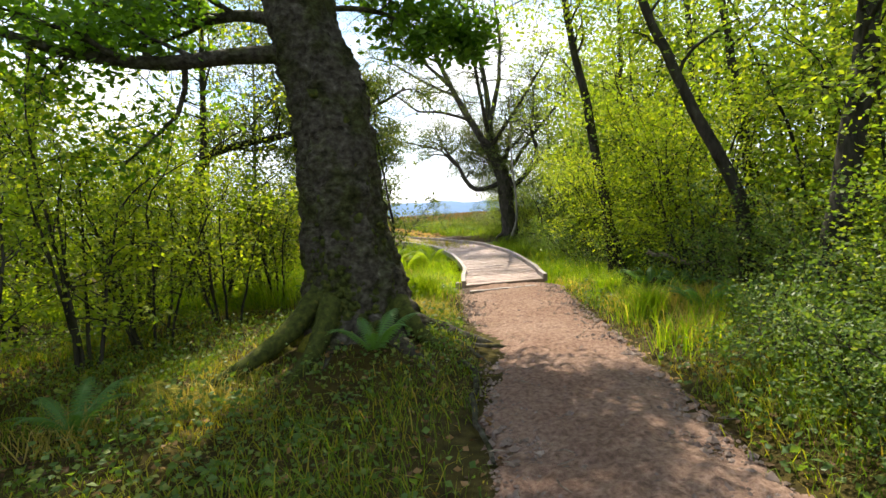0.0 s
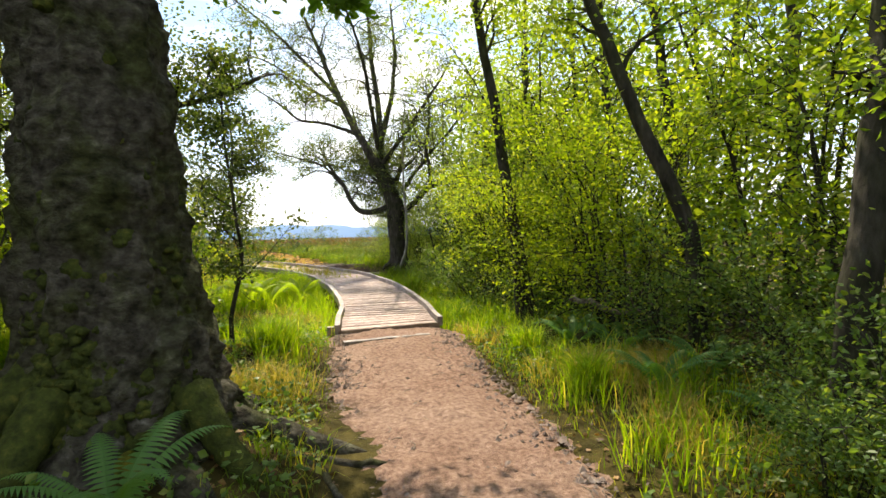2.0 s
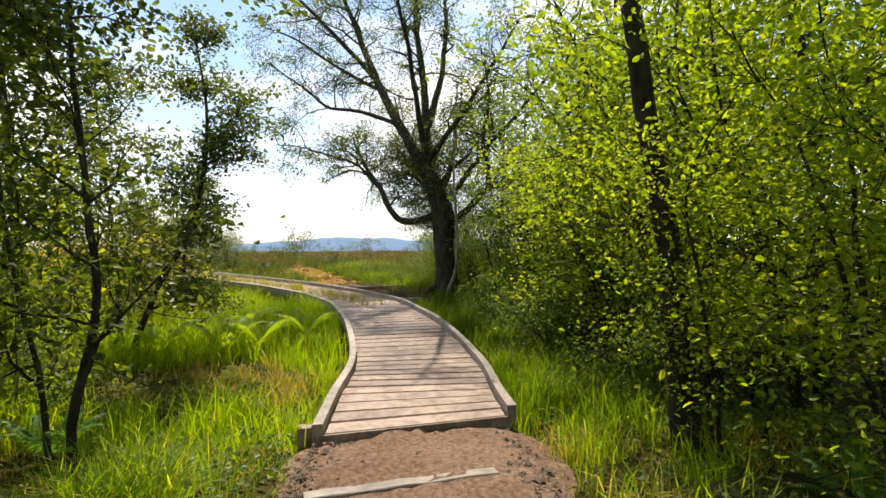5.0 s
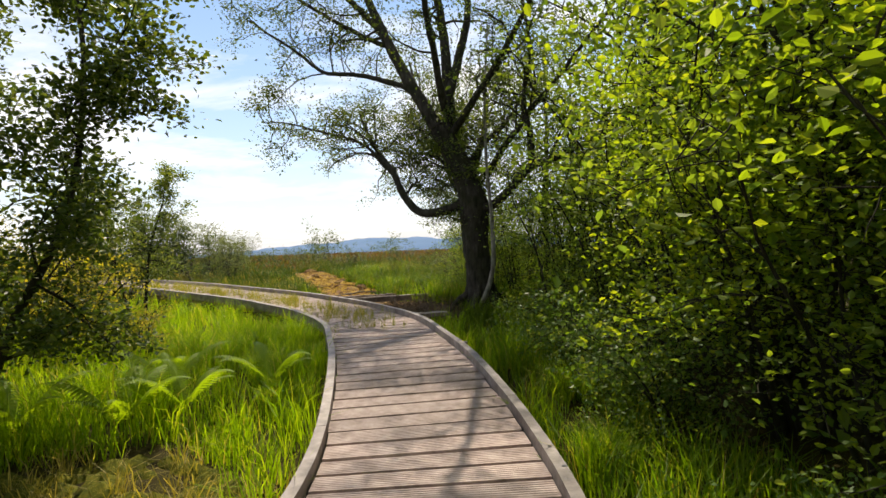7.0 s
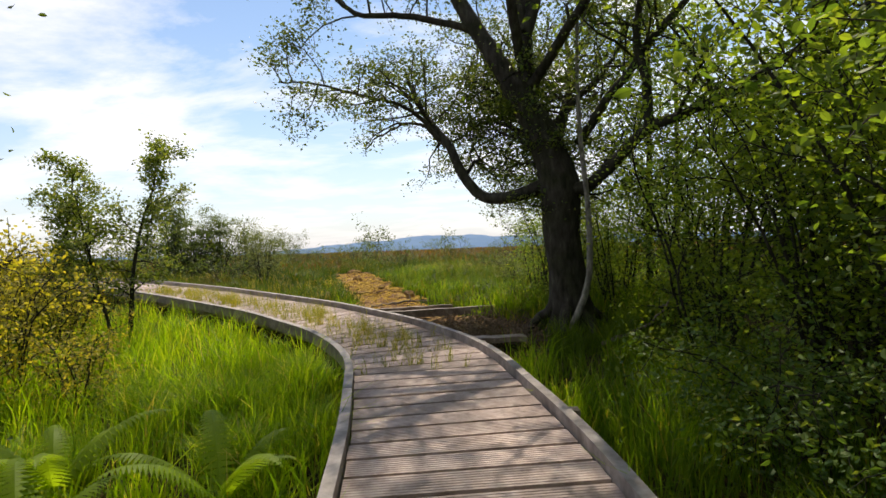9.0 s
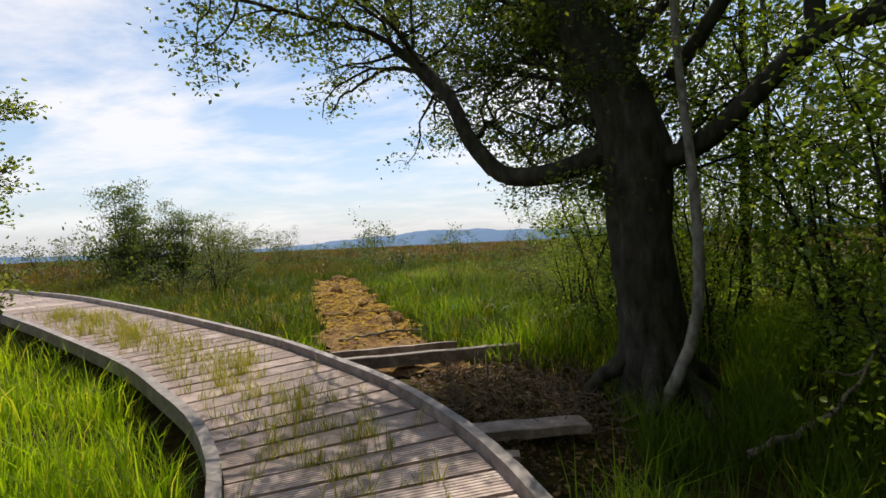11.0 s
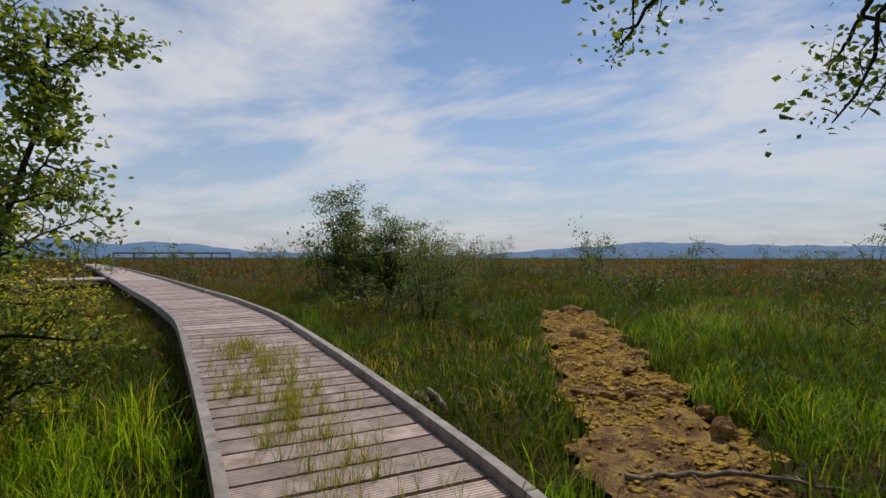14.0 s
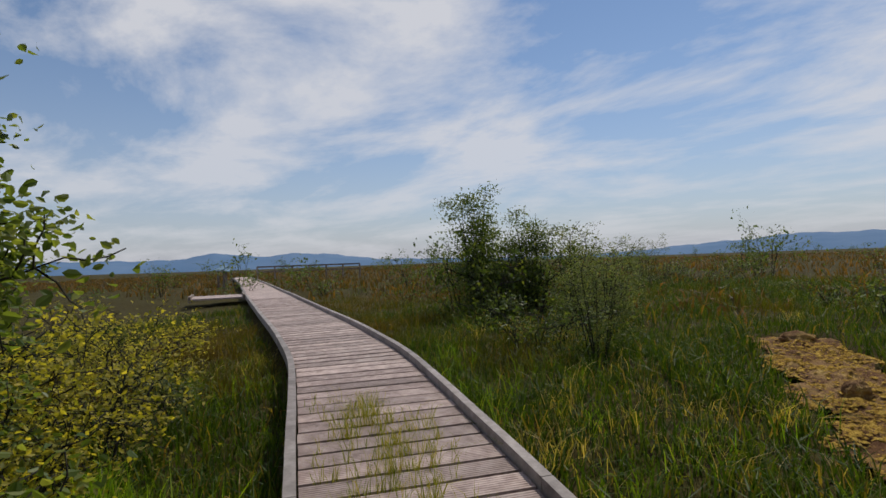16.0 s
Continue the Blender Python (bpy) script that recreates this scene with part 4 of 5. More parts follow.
# birches and saplings on the left of the walk
slim_tree("birch_sapling", [(-0.85, 7.96, -0.1), (-0.84, 7.96, 0.4), (-0.72, 7.95, 0.95), (-0.78, 7.98, 1.54), (-0.88, 8.02, 2.4), (-0.9, 8.1, 3.0)], 0.028, 0.008, "young birch sapling with a thin forked stem", M_BARK_DARK, M_LEAF_DARK, 0.05, 0.2, 15, 0.8, 26, "sapling", spread=0.09)
slim_tree("birch_sapling", [(-1.15, 8.3, -0.1), (-1.2, 8.3, 0.5), (-1.35, 8.3, 1.2), (-1.5, 8.4, 1.9)], 0.02, 0.006, "young birch sapling with a thin forked stem", M_BARK_DARK, M_LEAF, 0.05, 0.2, 12, 0.7, 26, "sapling", spread=0.09)
# bog birches keep the darker leaf colour for their backlit look
slim_tree("bog_birch", [(-2.45, 12.0, -0.3), (-2.25, 12.0, 0.3), (-2.0, 12.0, 0.9), (-1.76, 12.0, 1.31), (-1.62, 12.0, 1.66), (-1.5, 12.0, 2.2), (-1.45, 12.0, 3.0), (-1.55, 11.9, 3.9)], 0.045, 0.012, "dark-stemmed birch with hanging sprays over wet grass", M_BARK_DARK, M_LEAF_DARK, 0.052, 0.16, 23, 1.1, 46, spread=0.085, hang=0.05)
slim_tree("bog_birch", [(-2.75, 12.6, -0.3), (-2.8, 12.6, 0.7), (-2.9, 12.7, 1.5), (-3.1, 12.8, 2.6), (-3.2, 12.8, 3.8)], 0.04, 0.012, "dark-stemmed birch with hanging sprays over wet grass", M_BARK_DARK, M_LEAF_DARK, 0.052, 0.12, 20, 1.3, 50, spread=0.09, hang=0.06)
slim_tree("mossy_limbed_tree", [(-4.0, 8.2, -0.15), (-3.9, 8.2, 1.2), (-3.6, 8.3, 2.3), (-2.3, 8.4, 2.62), (-1.25, 8.55, 2.85), (-0.45, 8.8, 3.3)], 0.10, 0.02, "leaning dark tree whose mossy limb reaches over the saplings", M_BARK_DARK, M_LEAF_DARK, 0.055, 0.42, 19, 1.0, 28, spread=0.12)
slim_tree("small_birch", [(-3.66, 17.15, 0.04), (-3.60, 17.18, 0.92), (-3.52, 17.22, 1.54), (-3.44, 17.26, 1.89), (-3.34, 17.33, 2.3), (-3.28, 17.35, 2.75)], 0.035, 0.008, "small airy birch beside the boardwalk", M_BARK_DARK, M_LEAF_BIRCH_LIT, 0.042, 0.22, 22, 0.70, 23, spread=0.05)
slim_tree("small_birch", [(-4.95, 17.65, 0.04), (-4.9, 17.65, 0.94), (-4.85, 17.60, 1.5), (-4.75, 17.60, 2.1), (-4.65, 17.55, 2.6)], 0.035, 0.008, "small airy birch beside the boardwalk", M_BARK_DARK, M_LEAF_BIRCH_LIT, 0.045, 0.2, 17, 0.75, 36, spread=0.06)
slim_tree("small_birch", [(-3.80, 17.10, 0.04), (-4.0, 17.05, 0.94), (-4.15, 17.05, 1.6), (-4.25, 17.05, 2.1)], 0.028, 0.008, "small airy birch beside the boardwalk", M_BARK_DARK, M_LEAF_BIRCH_LIT, 0.042, 0.2, 17, 0.70, 23, spread=0.05)

# ---- shrubs: a few built, then repeated ----


def shrub(name, label, high, wide, stems, leaf, size, per, bark=M_BARK_DARK, lo=0.15, spread=0.07, category="shrub", group="", branches=7, sides=5, fine=False):
    root = empty(name, (0, 0, -50), label, category, group)
    lv = []
    for i in range(stems):
        w = Wood()
        a = rng.uniform(0, 6.28)
        h = high * rng.uniform(0.7, 1.05)
        d = wide * rng.uniform(0.15, 0.5)
        b = np.array([math.cos(a), math.sin(a), 0]) * wide * 0.08
        d *= 1.35
        ln = smooth_line([b + (0, 0, -0.15), b * 1.4 + (math.cos(a) * d * 0.22, math.sin(a) * d * 0.22, h * 0.42), (b[0] + math.cos(a) * d * 0.62, b[1] + math.sin(a) * d * 0.62, h * 0.82), (b[0] + math.cos(a + 0.4) * d * 1.1, b[1] + math.sin(a + 0.4) * d * 1.1, h)], 12)
        ln[1:] += np.cumsum(rng.normal(size=(11, 3)), axis=0) * 0.014
        r = 0.008 + 0.005 * high
        w.limb(ln, np.linspace(r, 0.004, 12), 6)
        branch_out(w, ln, r, branches, wide * 0.5, lv, per, spread, lo, 1, lift=-0.01, bend=0.28, sides=sides)
        put("stem", w.mesh("stem"), bark, root)
    put("foliage", leaf_mesh("foliage", np.concatenate(lv), size, fine=fine), leaf, root)
    return root


KINDS = {
    "hazel": [shrub("hazel_shrub", "bushy hazel shrub with bright green leaves at the wood's edge", 2.5, 2.0, 7, M_LEAF, 0.046, 50, spread=0.13, lo=0.12, group="wood edge shrubs") for _ in range(3)],
    # sunlit hazel: its sun is put into a brighter, yellower leaf colour
    "yellow": [shrub("sunlit_shrub", "sunlit yellow-green shrub at the wood's edge", 2.6, 2.0, 7, M_LEAF_YELLOW, 0.043, 50, spread=0.14, lo=0.25, fine=True, group="wood edge shrubs") for _ in range(2)],
    # bank shrubs in the darker leaf that carries the shade
    "bank_shade": [shrub("bank_shade_shrub", "dense shrub beside the boardwalk, bank shade put into its darker leaf colour", 2.6, 1.9, 7, M_LEAF_BANK_SHADE, 0.050, 27, spread=0.14, lo=0.12, fine=True, group="alder shrubs") for _ in range(2)],
    "deep": [shrub("deep_shrub", "leafy green shrub deeper in the wood", 2.7, 1.9, 6, M_LEAF, 0.075, 30, spread=0.2, group="deep wood shrubs", sides=3) for _ in range(2)],
    "golden": [shrub("golden_scrub", "yellow-leaved low willow scrub on the open bog", 1.0, 1.2, 7, M_LEAF_GOLD, 0.042, 15, lo=0.05, spread=0.08, group="golden scrub", sides=3) for _ in range(2)],
    "bramble": [shrub("bramble_bush", "low dark bramble thicket beside the path", 1.0, 1.6, 7, M_BRAMBLE, 0.048, 30, spread=0.11, fine=True, lo=0.05, group="brambles") for _ in range(2)],
    "willow": [shrub("willow_bush", "grey-green willow bush on the open bog", 2.3, 1.7, 8, M_LEAF_GREY, 0.055, 25, spread=0.10, lo=0.05, group="bog bushes") for _ in range(2)],
    "scrub": [shrub("bog_scrub", "low yellowish bog scrub with small leaves", 0.85, 1.1, 6, M_LEAF_GREY, 0.042, 18, sides=3, branches=6, spread=0.07, lo=0.05, group="bog scrub") for _ in range(2)],
    "bogbirch": [shrub("birch_bush", "dense dark green birch bush on the bog", 2.9, 1.05, 9, M_LEAF_DARK, 0.066, 50, spread=0.14, lo=0.02, group="bog bushes") for _ in range(2)],
    "thin": [shrub("thin_sapling", "thin upright sapling clump with sparse leaves", 2.2, 1.2, 5, M_LEAF_YELLOW, 0.05, 30, spread=0.13, lo=0.25, group="saplings", category="sapling") for _ in range(2)],
}
KINDS["far"] = [shrub("far_scrub", "dark low scrub on the far bog", 1.6, 1.9, 4, M_LEAF_DARK, 0.12, 10, lo=0.02, spread=0.16, group="far scrub", branches=4, sides=3) for _ in range(3)]
KINDS["heath"] = [shrub("heather_bush", "low dark heather and bog myrtle bush", 0.55, 1.3, 6, M_LEAF_DARK, 0.055, 10, lo=0.02, spread=0.09, group="heather bushes", branches=4, sides=3) for _ in range(3)]
USED = {}


def plant(kind, x, y, size=1.0, high=1.0, sink=0.0):
    i = USED.get(kind, 0)
    USED[kind] = i + 1
    src = KINDS[kind][i % len(KINDS[kind])]
    m = pose(x, y, float(land(x, y)) - sink, 0, 0, (i * 137.5 + 40 * x) % 360) @ Matrix.Diagonal((size, size, size * high, 1))
    if i < len(KINDS[kind]):
        src.matrix_basis = m
        return src
    return copy_thing(src, m) if abs(src.scale[0] - 1) < 1e-6 else copy_thing(src, m @ Matrix.Diagonal((1 / src.scale[0], 1 / src.scale[1], 1 / src.scale[2], 1)))


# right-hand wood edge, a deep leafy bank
for x, y, k, s_ in ((3.4, 1.9, "hazel", 0.9), (3.8, 3.1, "hazel", 1.0), (3.35, 6.8, "hazel", 0.85), (3.5, 7.3, "yellow", 1.1), (2.9, 8.1, "yellow", 0.8), (3.9, 9.4, "hazel", 1.0), (2.95, 3.2, "hazel", 0.7), (3.75, 11.3, "yellow", 1.05), (3.6, 10.4, "bank_shade", 0.95), (3.95, 11.4, "bank_shade", 1.0), (3.8, 12.7, "bank_shade", 1.0),
                    (3.75, 14.2, "bank_shade", 0.95), (3.8, 14.35, "bank_shade", 1.0), (3.3, 15.65, "bank_shade", 0.9), (4.2, 4.8, "hazel", 1.2), (4.2, 8.7, "yellow", 1.3), (4.3, 10.2, "deep", 1.4), (4.6, 12.3, "bank_shade", 1.4), (4.4, 14.0, "bank_shade", 1.35),
                    (4.6, 15.05, "bank_shade", 1.3), (5.0, 6.4, "deep", 1.4), (5.4, 3.4, "deep", 1.5), (4.3, 1.5, "deep", 1.3), (6.2, 9.4, "deep", 1.6), (6.0, 14.3, "deep", 1.6), (6.6, 5.0, "deep", 1.6), (5.6, 8.0, "deep", 1.5), (3.9, 0.0, "deep", 1.2), (7.0, 11.8, "deep", 1.7),
                    (3.15, 18.35, "bank_shade", 0.75), (3.75, 16.45, "bank_shade", 0.9), (4.0, 17.55, "bank_shade", 1.0), (3.4, 19.25, "bank_shade", 0.8), (4.7, 18.45, "bank_shade", 1.15), (5.3, 16.85, "bank_shade", 1.3), (4.6, 20.05, "bank_shade", 1.0), (6.4, 16.35, "deep", 1.6), (6.6, 19.05, "deep", 1.3), (2.75, 18.85, "bank_shade", 0.45), (4.9, 13.0, "bank_shade", 2.0), (5.3, 14.05, "bank_shade", 2.1), (4.7, 11.0, "bank_shade", 1.9), (5.6, 15.85, "bank_shade", 2.0), (2.45, 19.25, "bank_shade", 0.7)):
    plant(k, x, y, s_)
for x, y, s_ in ((2.05, 1.9, 0.5), (2.15, 2.6, 0.55), (2.2, 3.5, 0.45), (2.75, 2.3, 0.7), (2.95, 3.5, 0.8), (3.3, 4.5, 0.6), (3.4, 6.2, 0.8), (2.5, 1.4, 0.6), (3.05, 11.6, 0.8), (3.0, 13.4, 0.8), (3.8, 5.0, 0.9), (3.3, 9.0, 0.75)):
    plant("bramble", x, y, s_)
# left-hand wood
for x, y, k, s_ in ((-2.6, 6.2, "thin", 1.0), (-3.0, 5.3, "hazel", 0.8), (-3.5, 7.9, "hazel", 0.9), (-4.6, 4.6, "yellow", 1.0), (-5.6, 8.3, "yellow", 1.1), (-3.2, 4.6, "thin", 1.1), (-2.4, 7.6, "thin", 0.9), (-3.8, 6.2, "yellow", 0.95), (-4.6, 7.6, "yellow", 1.1), (-5.3, 6.0, "hazel", 1.2), (-3.3, 9.2, "yellow", 0.85), (-4.8, 9.8, "yellow", 0.9), (-2.9, 3.1, "thin", 0.9),
                    (-4.3, 3.6, "hazel", 1.0), (-6.3, 4.2, "hazel", 1.4), (-5.3, 1.6, "hazel", 1.2), (-7.0, 7.2, "hazel", 1.5), (-6.6, 10.4, "yellow", 1.0), (-3.9, 1.4, "thin", 1.0), (-8.0, 2.2, "hazel", 1.6), (-2.0, 9.0, "thin", 0.7), (-1.9, 8.6, "yellow", 0.45), (-1.6, 9.6, "scrub", 0.9)):
    plant(k, x, y, s_)
# open bog
for x, y, k, s_, h in ((-8.85, 27.25, "bogbirch", 0.95, 1.0), (-7.55, 27.55, "bogbirch", 0.8, 0.95), (-8.1, 26.95, "bogbirch", 0.9, 0.6), (-8.9, 27.05, "heath", 1.6, 1.5), (-7.9, 26.75, "heath", 1.5, 1.6), (-7.2, 26.85, "heath", 1.4, 1.5), (-6.3, 27.05, "willow", 0.9, 0.95), (-5.5, 26.65, "willow", 0.75, 0.85), (-6.1, 28.05, "willow", 0.7, 1.0), (-4.35, 23.55, "willow", 0.5, 1.15),
                       (-14.6, 34.85, "willow", 0.85, 0.95), (-15.8, 35.35, "scrub", 1.4, 1.0), (-8.2, 37.35, "willow", 0.6, 1.25), (-13.6, 35.25, "thin", 0.8, 1.3), (2.9, 20.15, "hazel", 0.95, 0.9), (3.6, 19.85, "hazel", 0.8, 0.9), (2.25, 20.45, "hazel", 0.72, 0.85), (2.0, 21.25, "willow", 0.5, 0.7), (3.4, 21.45, "willow", 0.6, 0.7),
                       (-4.5, 17.15, "golden", 0.9, 1.0), (-5.3, 17.85, "golden", 1.0, 1.0), (-6.2, 18.55, "golden", 1.1, 1.0), (-5.9, 17.65, "golden", 1.1, 1.1), (-6.9, 19.05, "golden", 1.0, 1.0), (-7.2, 18.15, "golden", 1.2, 1.0), (-8.2, 19.65, "golden", 1.0, 0.8), (-4.2, 16.45, "golden", 0.9, 1.0), (-9.6, 20.05, "golden", 0.9, 0.8),
                       (-3.2, 14.7, "golden", 1.0, 1.2), (-4.0, 14.55, "golden", 1.2, 1.2), (-2.5, 14.75, "golden", 0.8, 0.9), (-5.2, 15.65, "golden", 1.3, 1.2), (-4.6, 14.05, "willow", 0.7, 0.8), (-6.2, 15.35, "willow", 0.8, 0.8), (-7.5, 19.85, "scrub", 0.8, 0.7), (-5.5, 13.0, "willow", 1.0, 1.0), (-7.5, 14.5, "willow", 0.9, 0.9), (-9.5, 16.85, "willow", 0.7, 0.8), (-11, 14.85, "bogbirch", 0.9, 0.9), (-9.5, 12.5, "bogbirch", 1.2, 1.2)):
    plant(k, x, y, s_, h)
for i in range(72):
    a, d = rng.uniform(-1.2, 0.6), 24 + 90 * rng.uniform() ** 1.6
    plant("far", -2 + math.sin(a) * d, 15 + math.cos(a) * d, rng.uniform(0.6, 1.2), rng.uniform(0.55, 1.35))
for i in range(46):
    x, y = rng.uniform(-20, 10), rng.uniform(23.4, 45)
    if off_deck(np.array([x]), np.array([y]))[0] > 1.6 and not in_peat(np.array([x]), np.array([y]))[0]:
        plant("heath", x, y, rng.uniform(0.7, 1.3), rng.uniform(0.7, 1.1))

# ---- ferns ----


def fern(name, label, fronds, length, mat, group="ferns"):
    """A rosette of arching fronds, each cut into paired leaflets."""
    root = empty(name, (0, 0, -50), label, "fern", group)
    for f in range(fronds):
        a = 2 * math.pi * f / fronds + rng.uniform(-0.3, 0.3)
        L = length * rng.uniform(0.75, 1.1)
        o = np.array([math.cos(a), math.sin(a), 0])
        sd = np.array([-math.sin(a), math.cos(a), 0])
        k = 26
        us_ = np.arange(k + 1) / k
        vs = [tuple(o * L * u * 0.85 + np.array([0, 0, L * (1.35 * u - 0.88 * u * u)])) for u in us_]
        qs, ts = [], []
        for i in range(2, k):
            u = (i + 0.5) / k
            c, c2 = np.array(vs[i]), np.array(vs[i + 1])
            w = L * 0.19 * math.sin(math.pi * min(1, 0.12 + u * 0.9)) * (1.05 - u * 0.5)
            e = (c2 - c) * 0.42
            for sgn in (-1, 1):
                tip = (c + c2) / 2 + sd * sgn * w + o * w * 0.4 - np.array([0, 0, w * 0.28])
                mid = (c + c2) / 2 + (tip - (c + c2) / 2) * 0.5
                b0 = len(vs)
                vs += [tuple(mid - e * 0.75 + (0, 0, 0.004)), tuple(tip), tuple(mid + e * 0.75 + (0, 0, 0.004))]
                qs.append((i, b0, b0 + 1, b0 + 2))
                ts.append((i, b0 + 2, i + 1))
        ts += [(0, 1, 2)]
        put("frond", mesh_from("frond", vs, qs, ts), mat, root)
    return root


fern_a = fern("fern", "green fern rosette at the oak's foot", 7, 0.50, M_FERN)
fern_a.matrix_basis = pose(-0.56, 3.85, float(land(-0.56, 3.85)) + 0.04, 0, 0, 20)
for x, y, r in ((-2.3, 3.1, 60), (2.75, 4.2, 210), (3.0, 5.2, 100), (2.8, 6.1, 60), (2.55, 6.5, 130), (2.75, 7.0, 10), (2.45, 5.0, 290), (-1.55, 7.1, 30), (-1.9, 7.9, 170), (-1.3, 8.6, 250)):
    copy_thing(fern_a, pose(x, y, float(land(x, y)), 0, 0, r))
fern_b = fern("bracken", "sunlit yellow-green bracken beside the boardwalk", 6, 0.66, M_BRACKEN, "bracken plants")
fern_b.matrix_basis = pose(-0.90, 12.3, float(land(-0.9, 12.3)) + 0.14, 0, 0, 20)
for x, y, r in ((-1.32, 13.0, 80), (-0.35, 12.9, 10), (-1.2, 11.9, 240), (-2.0, 11.9, 300)):
    copy_thing(fern_b, pose(x, y, float(land(x, y)) + 0.14, 0, 0, r))

# ---- grass ----


def blades(name, x, y, high, lean, width, mat, label, z=None, kind="stuff", category="grass"):
    """Bent tapering blades, one to each place."""
    n = len(x)
    z = land(x, y) - 0.02 if z is None else z
    a = rng.uniform(0, 2 * np.pi, n)
    o = np.stack([np.cos(a), np.sin(a), np.zeros(n)], 1)
    sd = np.stack([-np.sin(a), np.cos(a), np.zeros(n)], 1)
    tw = rng.uniform(0, 2 * np.pi, n)
    sd = sd * np.cos(tw)[:, None] + o * np.sin(tw)[:, None]
    b = np.stack([x, y, z], 1)
    h, ln, w = high[:, None], (lean * high)[:, None], (width * rng.uniform(0.6, 1.3, n))[:, None] / 2
    up = np.array([[0, 0, 1.0]])
    m = b + up * h * 0.55 + o * ln * 0.3
    t = b + up * h * np.clip(1 - 0.35 * lean[:, None], 0.3, 1) + o * ln
    v = np.stack([b - sd * w, b + sd * w, m + sd * w * 0.8, m - sd * w * 0.8, t], 1).reshape(-1, 3)
    i = 5 * np.arange(n)[:, None]
    return put(name, mesh_from(name, v, i + np.array([[0, 1, 2, 3]]), i + np.array([[3, 2, 4]])), mat, None, label, category, "", kind)


def scatter(n, x0, x1, y0, y1, keep):
    x, y = rng.uniform(x0, x1, n), rng.uniform(y0, y1, n)
    ok = keep(x, y)
    return x[ok], y[ok]


def tuft_size(cx, per, lo=0.5, hi=1.35):
    return np.repeat(rng.uniform(lo, hi, len(cx)), per)


def tufts(cx, cy, per, radius):
    n = len(cx)
    x = np.repeat(cx, per) + rng.normal(size=n * per) * radius
    y = np.repeat(cy, per) + rng.normal(size=n * per) * radius
    return x, y


def clear(x, y, margin=0.0):
    l, r = path_edges(y)
    on_path = (x > l - margin) & (x < r + margin) & (y < 9.0)
    return ~on_path & ((off_deck(x, y) > WIDE / 2 + 0.05 + margin) | (y < 8.6)) & ~in_peat(x, y)


def wet_hole(x, y):
    return ((x > -0.4) & (x < 1.8) & (y > 15.85) & (y < 18.2))


TUSSOCKS = ((-0.32, 7.3, 0.22, 0.5), (-0.85, 6.6, 0.16, 0.4), (-0.18, 12.7, 0.2, 0.45), (-1.0, 14.15, 0.28, 0.55), (-1.7, 13.4, 0.25, 0.5), (-0.5, 13.4, 0.2, 0.45), (0.0, 13.9, 0.2, 0.45), (-1.7, 14.6, 0.25, 0.5), (-0.5, 14.9, 0.22, 0.5), (2.35, 9.9, 0.2, 0.45), (2.3, 11.2, 0.2, 0.42), (2.45, 12.4, 0.18, 0.4), (2.1, 6.6, 0.12, 0.4), (2.05, 5.3, 0.12, 0.4))
# lush grass beside the first half of the boardwalk
cx, cy = scatter(2050, -6.5, 4.0, 7.2, 18.65, lambda x, y: ((y > 8.7) | (x < -2.2)) & (((x + 1.1) / 1.25) ** 2 + ((y - 10.75) / 0.95) ** 2 > 1) & clear(x, y, 0.02) & ~wet_hole(x, y) & ((x < 3.3) | (y > 15.85)))
x, y = tufts(cx, cy, 54, 0.10)
big = tuft_size(cx, 54, 0.45, 1.45)
ok = clear(x, y) & ~wet_hole(x, y)
x, y, big = x[ok], y[ok], big[ok]
# Right of the walk the darker M_SEDGE stands in for the bank's shade.
for far_side, mat_ in ((False, M_GRASS), (True, M_SEDGE)):
    m_ = (x > 1.75) == far_side
    blades("lush_grass", x[m_], y[m_], (big * rng.uniform(0.16, 0.5, len(x)))[m_], rng.uniform(0.1, 0.75, len(x))[m_], 0.010, mat_, "grass right of the boardwalk, shade put into its darker green" if far_side else "lush bright green bog grass beside the boardwalk")
# large arching tussocks
for x, y, r, h in TUSSOCKS:
    n = int(800 * r / 0.2)
    d = np.sqrt(rng.uniform(0, 1, n)) * r
    a = rng.uniform(0, 6.28, n)
    tx, ty = x + d * np.cos(a), y + d * np.sin(a)
    ok = clear(tx, ty)
    tx, ty = tx[ok], ty[ok]
    blades("grass_tussock", tx, ty, h * rng.uniform(0.5, 1.05, len(tx)), rng.uniform(0.25, 1.1, len(tx)), 0.008, M_GRASS, "large arching tussock of bright green grass", kind="")
# open bog, thinning out with distance
cx, cy = scatter(13000, -16, 9, 17.85, 40, lambda x, y: clear(x, y, 0.02) & ~wet_hole(x, y) & (rng.uniform(size=len(x)) < np.where(y < 26, 1.0, 0.5) * np.where((x > -11) & (x < 7), 1.0, 0.4)))
x, y = tufts(cx, cy, 22, 0.17)
big = tuft_size(cx, 22)
ok = clear(x, y)
x, y, big = x[ok], y[ok], big[ok]
blades("bog_grass", x, y, big * rng.uniform(0.10, 0.38, len(x)), rng.uniform(0.2, 1.0, len(x)), 0.014, M_BOG, "olive and rust-tinted bog grass on open moorland")
cx, cy = scatter(1500, -9, 9, 18.35, 29, lambda x, y: clear(x, y, 0.05) & (((x > -1.5) & (x < 5) & (y < 25)) | ((rng.uniform(size=len(x)) < 0.3) & ((x > -0.8) | (y < 23)))))
x, y = tufts(cx, cy, 46, 0.14)
ok = clear(x, y)
x, y = x[ok], y[ok]
blades("green_sedge", x, y, rng.uniform(0.15, 0.42, len(x)), rng.uniform(0.2, 0.95, len(x)), 0.009, M_SEDGE, "bright green sedge among the bog grass")
